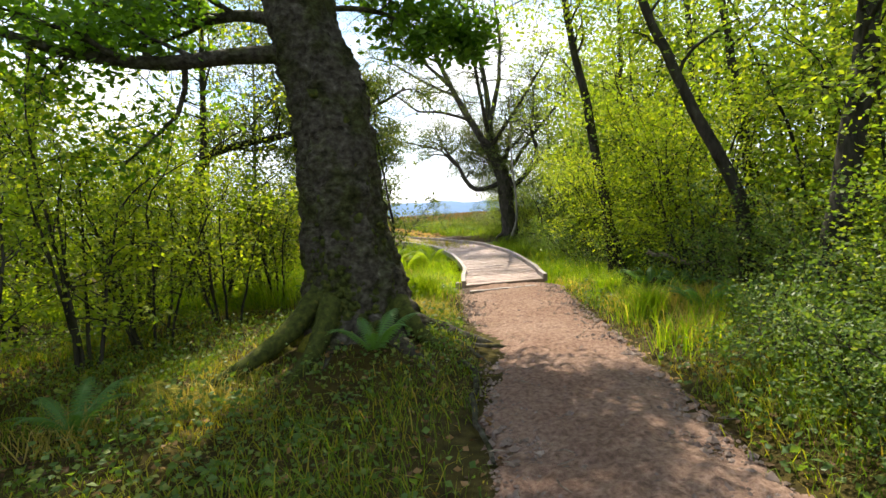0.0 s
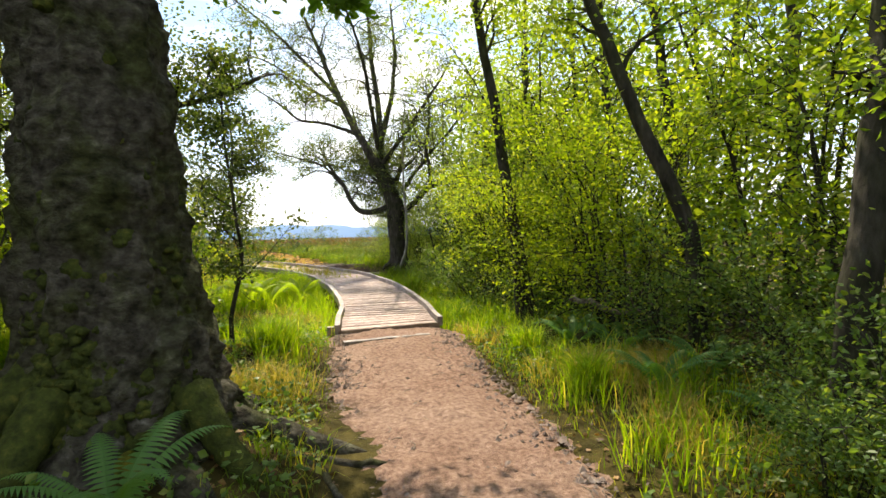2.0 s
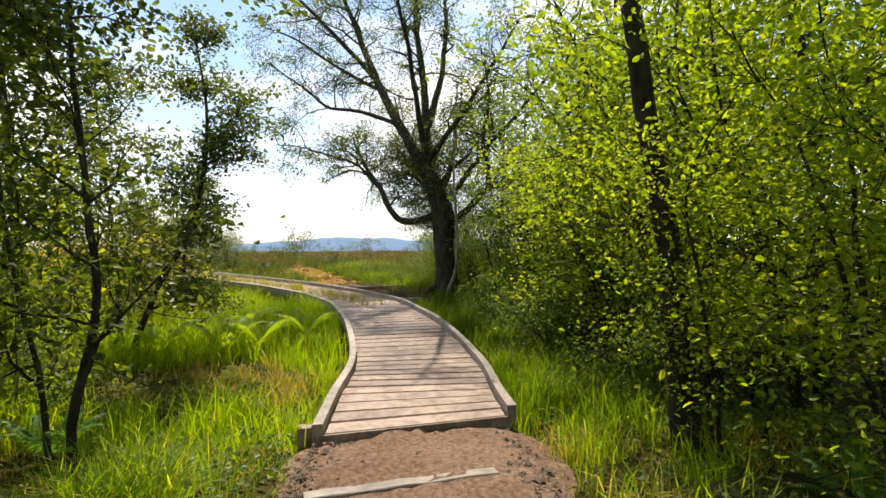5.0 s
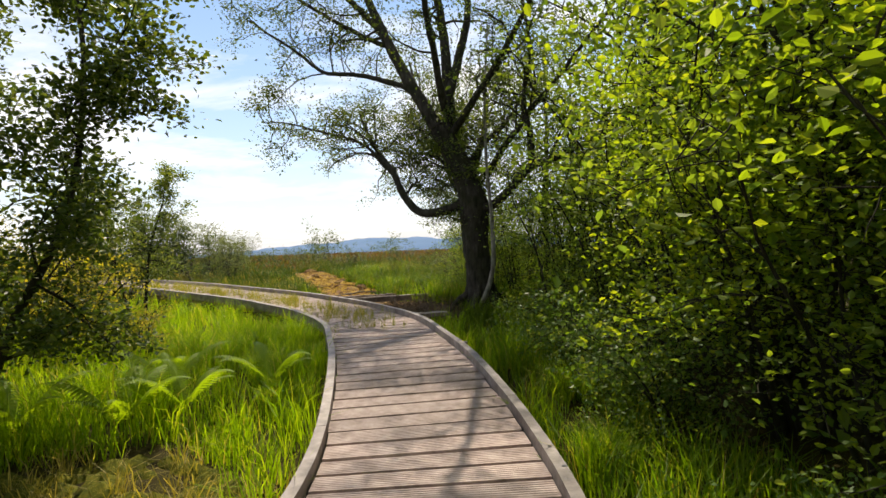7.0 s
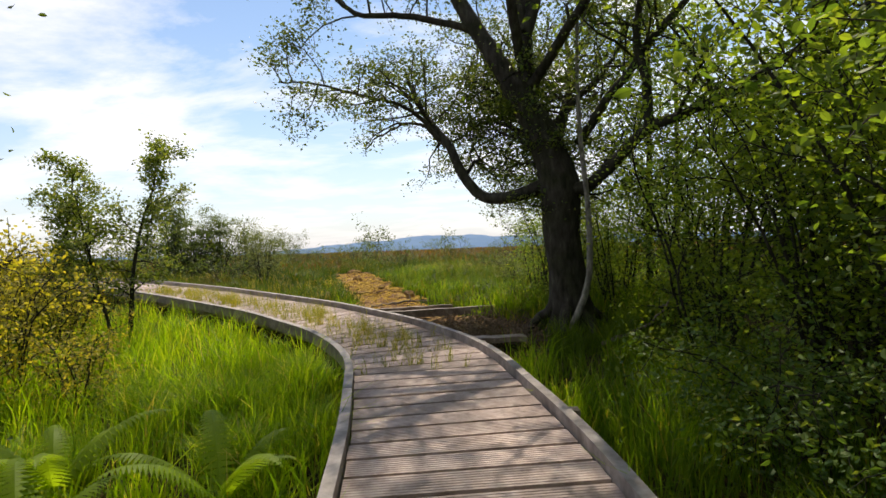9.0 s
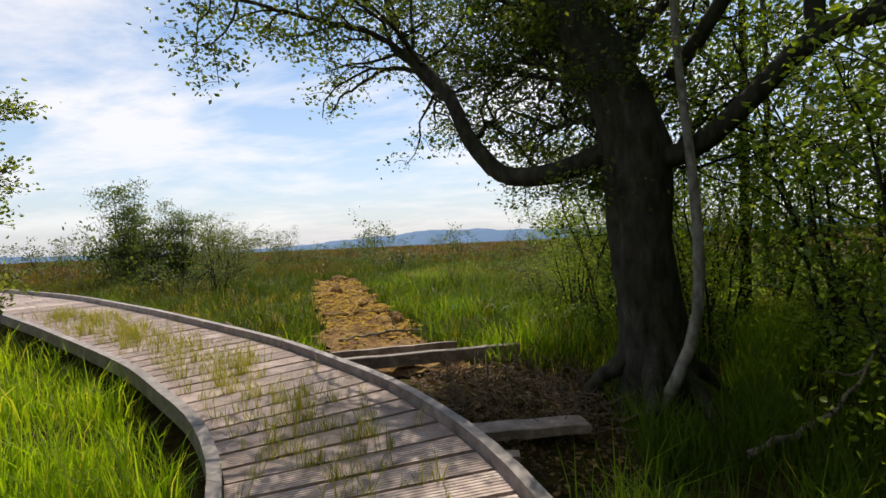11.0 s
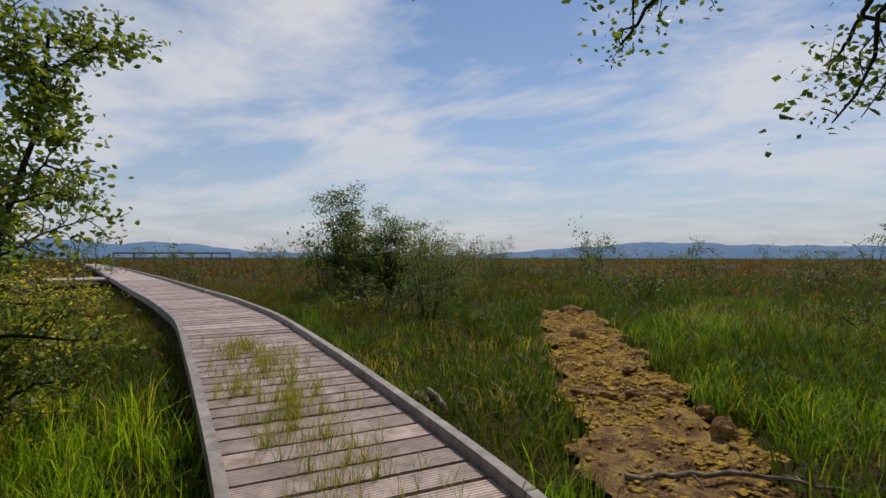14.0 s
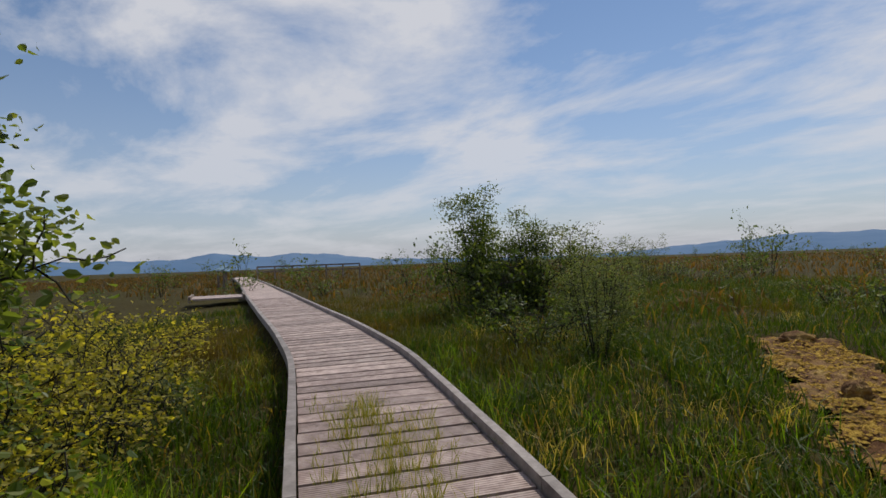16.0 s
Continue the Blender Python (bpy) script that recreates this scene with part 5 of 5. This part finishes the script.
# heather and dry stalks farther out
cx, cy = scatter(9000, -90, 60, 28, 150, lambda x, y: (rng.uniform(size=len(x)) < np.clip(34 / y, 0.1, 1)) & (off_deck(x, y) > 1.2))
x, y = tufts(cx, cy, 10, 0.45)
ok = off_deck(x, y) > 1.0
x, y = x[ok], y[ok]
blades("heather", x, y, rng.uniform(0.2, 0.55, len(x)), rng.uniform(0.1, 0.9, len(x)), 0.07, M_HEATH, "brown heather and dead grass across the open bog")
# short grass and mossy litter under the trees
cx, cy = scatter(2300, -5.0, 3.6, 0.4, 9.2, lambda x, y: clear(x, y, 0.03) & (np.hypot(x + 0.82, y - 4.72) > 0.55))
x, y = tufts(cx, cy, 30, 0.12)
l, r = path_edges(y)
ok = clear(x, y, -0.08) & (np.hypot((x + 0.88) / 1.1, y - 4.6) > 0.6)
x, y = x[ok], y[ok]
blades("woodland_grass", x, y, rng.uniform(0.05, 0.19, len(x)) * (1 + 0.5 * np.sin(x * 2.3) * np.sin(y * 1.9)), rng.uniform(0.3, 1.2, len(x)), 0.006, M_WOODGRASS, "short rough woodland grass and moss beside the path")
cx, cy = scatter(60, 1.6, 2.9, 2.5, 9.2, lambda x, y: clear(x, y, 0.03))
x, y = tufts(cx, cy, 34, 0.09)
ok = clear(x, y)
x, y = x[ok], y[ok]
blades("verge_grass", x, y, rng.uniform(0.15, 0.42, len(x)), rng.uniform(0.1, 0.8, len(x)), 0.009, M_GRASS, "tall green grass along the path's edge")
cx, cy = scatter(22, -0.6, 0.5, 6.6, 9.6, lambda x, y: clear(x, y, 0.02))
x, y = tufts(cx, cy, 34, 0.09)
ok = clear(x, y)
x, y = x[ok], y[ok]
blades("verge_grass", x, y, rng.uniform(0.12, 0.4, len(x)), rng.uniform(0.1, 0.8, len(x)), 0.009, M_GRASS, "tall green grass along the path's edge")
n = 60000
x, y = rng.uniform(-6.5, 4.2, n), rng.uniform(0.4, 10.4, n)
ok = clear(x, y, -0.02) & (np.sin(x * 2.1 + 1) * np.sin(y * 1.7) + rng.normal(size=n) * 0.35 > -0.1) & (np.hypot((x + 0.88) / 1.1, y - 4.6) > 0.62)
x, y = x[ok], y[ok]
put("ground_herbs", leaf_mesh("ground_herbs", np.stack([x, y, land(x, y) + rng.gamma(2, 0.035, len(x)) + 0.01], 1), 0.042, 0.0, 0.8, 0.35), M_BRAMBLE, label="low leafy herbs covering the woodland floor", category="plants", kind="stuff")
# dead leaves and litter under the trees and in the wet hollow
n = 9000
x, y = rng.uniform(-5, 4, n), rng.uniform(0.4, 9.4, n)
ok = clear(x, y, -0.1)
x, y = np.concatenate([x[ok], rng.uniform(0.3, 1.9, 2600)]), np.concatenate([y[ok], rng.uniform(15.65, 18.25, 2600)])
ok = (y < 10) | (off_deck(x, y) > 0.8)
x, y = x[ok], y[ok]
put("leaf_litter", leaf_mesh("leaf_litter", np.stack([x, y, land(x, y) + rng.uniform(0.004, 0.03, len(x))], 1), 0.045, 0.0, 0.7, 0.15), M_LITTER, label="brown dead leaves lying on damp soil", category="leaf litter", kind="stuff")
# dry yellow grass at the wood's edge and by the deck
cx, cy = np.array([2.35, 2.5, 2.4, -0.3, -0.55, -0.15, -0.75, 2.66, 2.72, 2.58, 2.5, 2.95, 3.05, 2.85, 2.05, 2.2, 1.95, 2.35, 1.95, -0.35, -0.6, -0.9, 2.3, 0.15, -0.2, 1.9, -1.6, -2.3]), np.array([5.15, 5.3, 5.5, 5.6, 5.75, 5.95, 6.15, 5.42, 5.56, 5.6, 5.75, 5.8, 5.5, 5.6, 4.2, 4.5, 5.6, 4.0, 8.3, 6.3, 6.0, 5.9, 4.7, 10.9, 10.6, 7.2, 3.4, 3.0])
x, y = tufts(cx, cy, 190, 0.14)
ok = clear(x, y)
x, y = x[ok], y[ok]
blades("dry_grass", x, y, rng.uniform(0.10, 0.3, len(x)), rng.uniform(0.3, 1.1, len(x)), 0.007, M_STRAW, "dry yellow grass tussocks beside the path")
cx, cy = scatter(420, -9, 5, 18.0, 28, lambda x, y: clear(x, y, 0.1) & (np.sin(x * 0.9 + 1) * np.sin(y * 0.8) > 0.1))
x, y = tufts(cx, cy, 26, 0.10)
ok = clear(x, y)
x, y = x[ok], y[ok]
blades("dead_sedge", x, y, rng.uniform(0.12, 0.40, len(x)), rng.uniform(0.2, 1.1, len(x)), 0.008, M_STRAW, "pale dead sedge standing among green bog grass")
# seedling grass growing between the boards
sx, ac = rng.uniform(6.1, 14.4, 3600), rng.uniform(-0.6, 0.62, 3600)
keep = rng.uniform(size=3600) < np.exp(-((ac + 0.12 - 0.05 * np.sin(sx * 2)) / 0.30) ** 2) * np.clip((sx - 5.7) / 2, 0, 1) * np.where(np.sin(sx * 7.3) * np.sin(ac * 9 + sx * 2) > -0.1, 0.75, 0.12)
sx, ac = np.round(sx[keep] / PITCH) * PITCH + 0.02 - 0.007, ac[keep]
pts = np.array([on_deck(a, b, -0.02) for a, b in zip(sx, ac)])
x, y = tufts(pts[:, 0], pts[:, 1], 8, 0.018)
blades("deck_seedlings", x, y, rng.uniform(0.05, 0.25, len(x)), rng.uniform(0.1, 0.9, len(x)), 0.0045, M_SEEDLING, "thin yellow-green grass sprouting between the deck boards", z=np.repeat(pts[:, 2], 8))

# mossy, half-bare hollow beside the first boards
W = Wood()
for i in range(95):
    a, d = rng.uniform(0, 6.28), math.sqrt(rng.uniform(0, 1))
    x, y, r = -1.05 + 1.15 * d * math.cos(a), 10.75 + 0.85 * d * math.sin(a), rng.uniform(0.05, 0.14)
    if off_deck(np.array([x]), np.array([y]))[0] < 0.85:
        continue
    z = float(land(x, y))
    W.limb(smooth_line([(x, y, z - 0.08), (x, y, z + r * 0.35), (x + 0.01, y, z + r * 0.7)], 5), [r * 1.3, r * 1.3, r * 1.05, r * 0.6, 0.005], 9, 0.16)
put("hollow_moss", W.mesh("hollow_moss"), M_MOSS, label="golden brown moss in a wet hollow beside the deck", category="moss", kind="stuff")
x, y = tufts(rng.uniform(-2.0, 0.1, 34), rng.uniform(10.0, 11.6, 34), 26, 0.05)
ok = clear(x, y)
x, y = x[ok], y[ok]
blades("hollow_grass", x, y, rng.uniform(0.1, 0.34, len(x)), rng.uniform(0.3, 1.2, len(x)), 0.007, M_STRAW, "dead straw-coloured grass in the wet hollow")

# ---- bare peat strip ----
xs, ys = np.arange(-3.5, 1.5, 0.05), np.arange(17.9, 26.25, 0.05)
gx, gy = np.meshgrid(xs, ys)
rough = 0.05 * np.abs(np.sin(gx * 5.3 + 2 * np.sin(gy * 2.1)) * np.sin(gy * 4.7 + gx)) + 0.03 * rng.uniform(size=gx.shape) + 0.03 * np.sin(gx * 11) * np.sin(gy * 9)
gz = np.interp(gy, [17.85, 19.75, 22.85, 26.85], [0.14, 0.27, 0.43, 0.52]) + rough + 0.02
inside = in_peat(gx, gy)
idx = np.arange(gx.size).reshape(gx.shape)
q = np.stack([idx[:-1, :-1], idx[:-1, 1:], idx[1:, 1:], idx[1:, :-1]], -1)
cell = inside[:-1, :-1] & inside[1:, 1:] & inside[:-1, 1:] & inside[1:, :-1]
put("peat_strip", mesh_from("peat_strip", np.stack([gx, gy, gz], -1).reshape(-1, 3), q[cell], smooth=True), M_PEAT, label="strip of bare brown peat cut through the bog", category="peat", kind="structure")


def peat_z(x, y):
    return float(np.interp(y, [17.85, 19.75, 22.85, 26.85], [0.14, 0.27, 0.43, 0.52])) + 0.05


# golden sphagnum flakes over it
n = 46000
y = rng.uniform(18.65, 26.05, n)
x = rng.uniform(-3.4, 1.2, n)
ok = in_peat(x, y) & (rng.uniform(size=n) < np.clip((y - 18.75) / 1.6, 0.05, 1) * (0.25 + 0.75 * (np.sin(x * 3.1 + 1 + np.sin(y * 3)) * np.sin(y * 2.3 + 0.7 * np.sin(x * 5)) > -0.15)))
x, y = x[ok], y[ok]
z = np.interp(y, [17.85, 19.75, 22.85, 26.85], [0.14, 0.27, 0.43, 0.52]) + 0.035 + 0.05 * np.abs(np.sin(x * 5.3 + 2 * np.sin(y * 2.1)) * np.sin(y * 4.7 + x)) + 0.03 * np.sin(x * 11) * np.sin(y * 9) + rng.uniform(0, 0.02, len(x))
sz = rng.gamma(2, 0.006, len(x)) + 0.005
sv = oct6[None] * (sz[:, None, None] * rng.uniform(0.6, 1.3, (len(x), 6, 1))) * np.array([1, 1, 0.6]) + np.stack([x, y, z], -1)[:, None]
put("sphagnum", mesh_from("sphagnum", sv.reshape(-1, 3), None, (otri[None] + 6 * np.arange(len(x))[:, None, None]).reshape(-1, 3)), M_SPHAGNUM, label="crumbled golden sphagnum moss over bare peat", category="moss", kind="stuff")


def clod(name, x, y, z, rx, ry, rz, mat, label, category, group="", turn=0):
    """A rough lump, broken on all sides."""
    bm = bmesh.new()
    bmesh.ops.create_icosphere(bm, subdivisions=3, radius=1)
    for vtx in bm.verts:
        k = 1 + 0.35 * noise.noise(vtx.co * 1.7 + Vector((x, y, z))) + 0.15 * noise.noise(vtx.co * 5 + Vector((y, x, 1)))
        vtx.co = Vector((vtx.co.x * rx * k, vtx.co.y * ry * k, vtx.co.z * rz * k))
    me = bpy.data.meshes.new(name)
    bm.to_mesh(me)
    bm.free()
    ob = put(name, me, mat, None, label, category, group)
    ob.matrix_basis = pose(x, y, z, 0, 0, turn)
    return ob


for x, y, rx, ry, rz, a in ((-1.83, 23.18, 0.10, 0.10, 0.11, 0), (-0.75, 20.80, 0.20, 0.07, 0.06, 8), (-1.2, 20.70, 0.24, 0.10, 0.06, -5), (-0.18, 20.15, 0.09, 0.11, 0.09, 0), (-0.3, 20.60, 0.07, 0.12, 0.06, 0), (-1.0, 21.75, 0.07, 0.14, 0.05, -15), (-2.5, 25.85, 0.22, 0.15, 0.10, 0), (-1.3, 23.05, 0.07, 0.16, 0.06, -20)):
    clod("peat_clod", x, y, peat_z(x, y) + rz * 0.5, rx, ry, rz, M_PEAT, "broken dark peat clod on the bare strip", "peat clod", "peat clods", a)


def stick(name, pts, r, label, mat=M_TWIG, group="dead branches", twigs=3):
    w = Wood()
    ln = smooth_line(pts, 14)
    ln[1:-1] += rng.normal(size=(12, 3)) * r * 0.5
    w.limb(ln, np.linspace(r, r * 0.35, 14), 7, 0.08)
    for i in range(twigs):
        j = 4 + 3 * i
        t = wander(ln[min(j, 12)], rng.normal(size=3) * (1, 1, 0.3) + (0, 0, 0.25), rng.uniform(0.15, 0.35), 4, 0.3)
        w.limb(t, np.linspace(r * 0.45, r * 0.15, 5), 5)
    return put(name, w.mesh(name), mat, None, label, "branch", group)


for x, y, rx, ry, rz, a in ((2.5, 7.15, 0.34, 0.30, 0.15, 10), (2.85, 6.45, 0.30, 0.35, 0.14, 50), (3.0, 4.4, 0.28, 0.32, 0.12, 80)):
    clod("mossy_hummock", x, y, float(land(x, y)) + rz * 0.25, rx, ry, rz, M_MOSS_DARK, "dark mossy hummock under the shrubs beside the path", "hummock", "mossy hummocks", a)
stick("fallen_branch", [(-0.75, 19.20, 0.310), (-0.3, 19.35, 0.350), (0.2, 19.47, 0.360), (0.45, 19.45, 0.330)], 0.022, "crooked bare branch lying on the peat")
stick("fallen_branch", [(2.35, 16.10, 0.160), (2.8, 16.20, 0.290), (3.15, 16.35, 0.520), (3.3, 16.40, 0.760)], 0.022, "pale bare branch leaning out of the grass")
stick("fallen_branch", [(2.6, 6.7, 0.55), (3.0, 6.6, 0.42), (3.4, 6.5, 0.35), (3.9, 6.6, 0.30)], 0.03, "pale bare branch lying under the shrubs")
stick("fallen_log", [(-2.70, 20.10, 0.340), (-2.45, 20.00, 0.380), (-2.18, 19.83, 0.340)], 0.05, "short pale rotten log in the bog grass", M_TWIG, "dead branches", 0)
# tree roots breaking out of the path's edge
stick("surface_root", [(-0.35, 4.4, 0.08), (0.02, 4.15, 0.06), (0.17, 3.7, 0.05), (0.12, 3.1, 0.05), (0.17, 2.4, 0.03)], 0.034, "worn bark-covered oak root along the path's edge", M_BARK_OAK, "surface roots", 0)
stick("surface_root", [(-0.3, 4.6, 0.10), (0.1, 4.55, 0.07), (0.4, 4.5, 0.045), (0.66, 4.45, 0.0)], 0.035, "worn bark-covered oak root along the path's edge", M_BARK_OAK, "surface roots", 0)
stick("surface_root", [(0.02, 4.6, 0.09), (0.15, 4.4, 0.07), (0.24, 4.2, 0.05), (0.30, 4.0, 0.0)], 0.025, "worn bark-covered oak root along the path's edge", M_BARK_OAK, "surface roots", 0)
# brushwood in the wet hollow beside the deck
W = Wood()
for i in range(520):
    x, y = rng.uniform(0.45, 1.85), rng.uniform(16.65, 18.05)
    if off_deck(np.array([x]), np.array([y]))[0] < 0.85:
        continue
    z = float(land(x, y)) + rng.uniform(0.01, 0.12)
    ln = wander((x, y, z), rng.normal(size=3) * (1, 1, 0.3), rng.uniform(0.15, 0.45), 5, 0.35)
    W.limb(ln, np.linspace(rng.uniform(0.003, 0.008), 0.0015, 6), 4)
put("brushwood", W.mesh("brushwood"), M_BRUSH, label="tangle of dry brushwood in the wet hollow", category="brushwood", kind="stuff")
# twigs and dead leaves on the path
W = Wood()
for i in range(140):
    y = rng.uniform(0.5, 8.5)
    l, r = path_edges(y)
    x = rng.uniform(l, r)
    a = rng.uniform(0, 6.28)
    L = rng.uniform(0.03, 0.14)
    z = float(path_z(x, y)) + 0.006
    W.limb([(x, y, z), (x + L * 0.5 * math.cos(a), y + L * 0.5 * math.sin(a), z + 0.006), (x + L * math.cos(a + 0.3), y + L * math.sin(a + 0.3), z)], [0.003, 0.0035, 0.002], 4)
put("path_twigs", W.mesh("path_twigs"), M_TWIG, label="small dead twigs scattered on the gravel", category="twigs", kind="stuff")

# ---- far end of the walk ----
pf = empty("passing_platform", (0, 0, 0), "low timber passing platform joined to the boardwalk", "platform")
PS = float(np.interp(17.9, -CENTRE[:, 0], RUN))
a = on_deck(PS, -WIDE / 2 - 0.05)
t = on_deck(PS + 1.5, 0) - on_deck(PS, 0)
t[2] = 0
t /= np.linalg.norm(t)
lft = np.array([-t[1], t[0], 0])
for i in range(9):
    o = a + t * i * PITCH
    put("board", box_mesh("board", [np.array([o + (0, 0, -0.05), o, o + t * 0.205, o + t * 0.205 + (0, 0, -0.05)]) + lft * d for d in (0.0, 1.7)]), M_DECK, pf)
for d in (0.0, 1.7):
    put("kerb", box_mesh("kerb", [np.array([a + lft * (d - 0.04) + (0, 0, -0.12), a + lft * (d - 0.04) + (0, 0, 0.08), a + lft * (d + 0.04) + (0, 0, 0.08), a + lft * (d + 0.04) + (0, 0, -0.12)]) + t * e for e in (0, 2.0)]), M_OLD, pf)


def info_sign(s_, across, tall):
    base = on_deck(s_, across)
    root = empty("info_sign", tuple(base), "small tilted information panel on timber posts beside the walk", "sign", "info signs")
    for dx in (-0.35, 0.35):
        put("post", box_mesh("post", [np.array([(dx - 0.05, -0.05, z), (dx + 0.05, -0.05, z), (dx + 0.05, 0.05, z), (dx - 0.05, 0.05, z)]) for z in (-0.4, tall - 0.1)]), M_OLD, root)
    put("panel", box_mesh("panel", [np.array([(dx, -0.28, tall - 0.15), (dx, 0.28, tall + 0.1), (dx, 0.26, tall + 0.15), (dx, -0.30, tall - 0.10)]) for dx in (-0.5, 0.5)]), M_SIGN, root, "pale blue printed panel")
    return root


info_sign(46.0, -1.7, 0.95)
info_sign(50.0, -1.2, 0.85)
rail = empty("viewing_rail", (0, 0, 0), "dark timber handrail at the far viewing platform", "railing")
r0, r1 = on_deck(55, 1.0), on_deck(55, 1.0) + np.array([5.6, 6.0, 0])
for i in range(7):
    c = r0 + (r1 - r0) * i / 6
    put("post", box_mesh("post", [np.array([(c[0] - 0.05, c[1] - 0.05, z), (c[0] + 0.05, c[1] - 0.05, z), (c[0] + 0.05, c[1] + 0.05, z), (c[0] - 0.05, c[1] + 0.05, z)]) for z in (c[2] - 0.4, c[2] + 0.95)]), M_OLD, rail)
for h in (0.5, 0.9):
    put("handrail", box_mesh("handrail", [np.array([c + (0, -0.06, h), c + (0, -0.06, h + 0.12), c + (0, 0.06, h + 0.12), c + (0, 0.06, h)]) for c in (r0, r1)]), M_OLD, rail)

# ---- hills on the skyline ----


def ridge(name, far_, az0, az1, prof, label):
    """A rounded range of hills; prof: (degrees right of straight ahead, degrees up)."""
    az = np.radians(np.linspace(az0, az1, 520))
    up = np.interp(np.degrees(az), [a for a, _ in prof], [b for _, b in prof]) + 0.05 * np.sin(az * 90) + 0.03 * np.sin(az * 230 + 1)
    top = np.tan(np.radians(up)) * far_ + 1.6
    rows = []
    for f, h in ((0.72, -0.02), (0.85, 0.45), (0.95, 0.85), (1.0, 1.0), (1.1, 0.7), (1.3, 0.0)):
        rows.append(np.stack([np.sin(az) * far_ * f, np.cos(az) * far_ * f, top * h if h > 0 else np.full(len(az), -60.0)], -1))
    v_ = np.stack(rows, 0)
    idx_ = np.arange(v_.shape[0] * v_.shape[1]).reshape(v_.shape[:2])
    q_ = np.stack([idx_[:-1, :-1], idx_[:-1, 1:], idx_[1:, 1:], idx_[1:, :-1]], -1).reshape(-1, 4)
    return put(name, mesh_from(name, v_.reshape(-1, 3), q_, smooth=True), M_HILL_HAZE, None, label, "hills", "", "structure")


ridge("backdrop", 3200, -150, 120, [(-150, 0.6), (-100, 0.8), (-75, 1.0), (-66, 0.9), (-62, 1.5), (-58, 1.0), (-54, 1.3), (-50, 1.0), (-46, 0.4), (-38, 0.2), (-30, 0.0), (-24, 0.05), (-19, 0.25), (-13, 0.75), (-8, 1.0), (-5, 1.4), (-2.5, 1.2), (0, 1.3), (3, 1.0), (8, 0.9), (14, 0.8), (25, 0.5), (60, 0.4), (120, 0.5)], "distant wooded hills on the skyline, blue haze put into their colour")
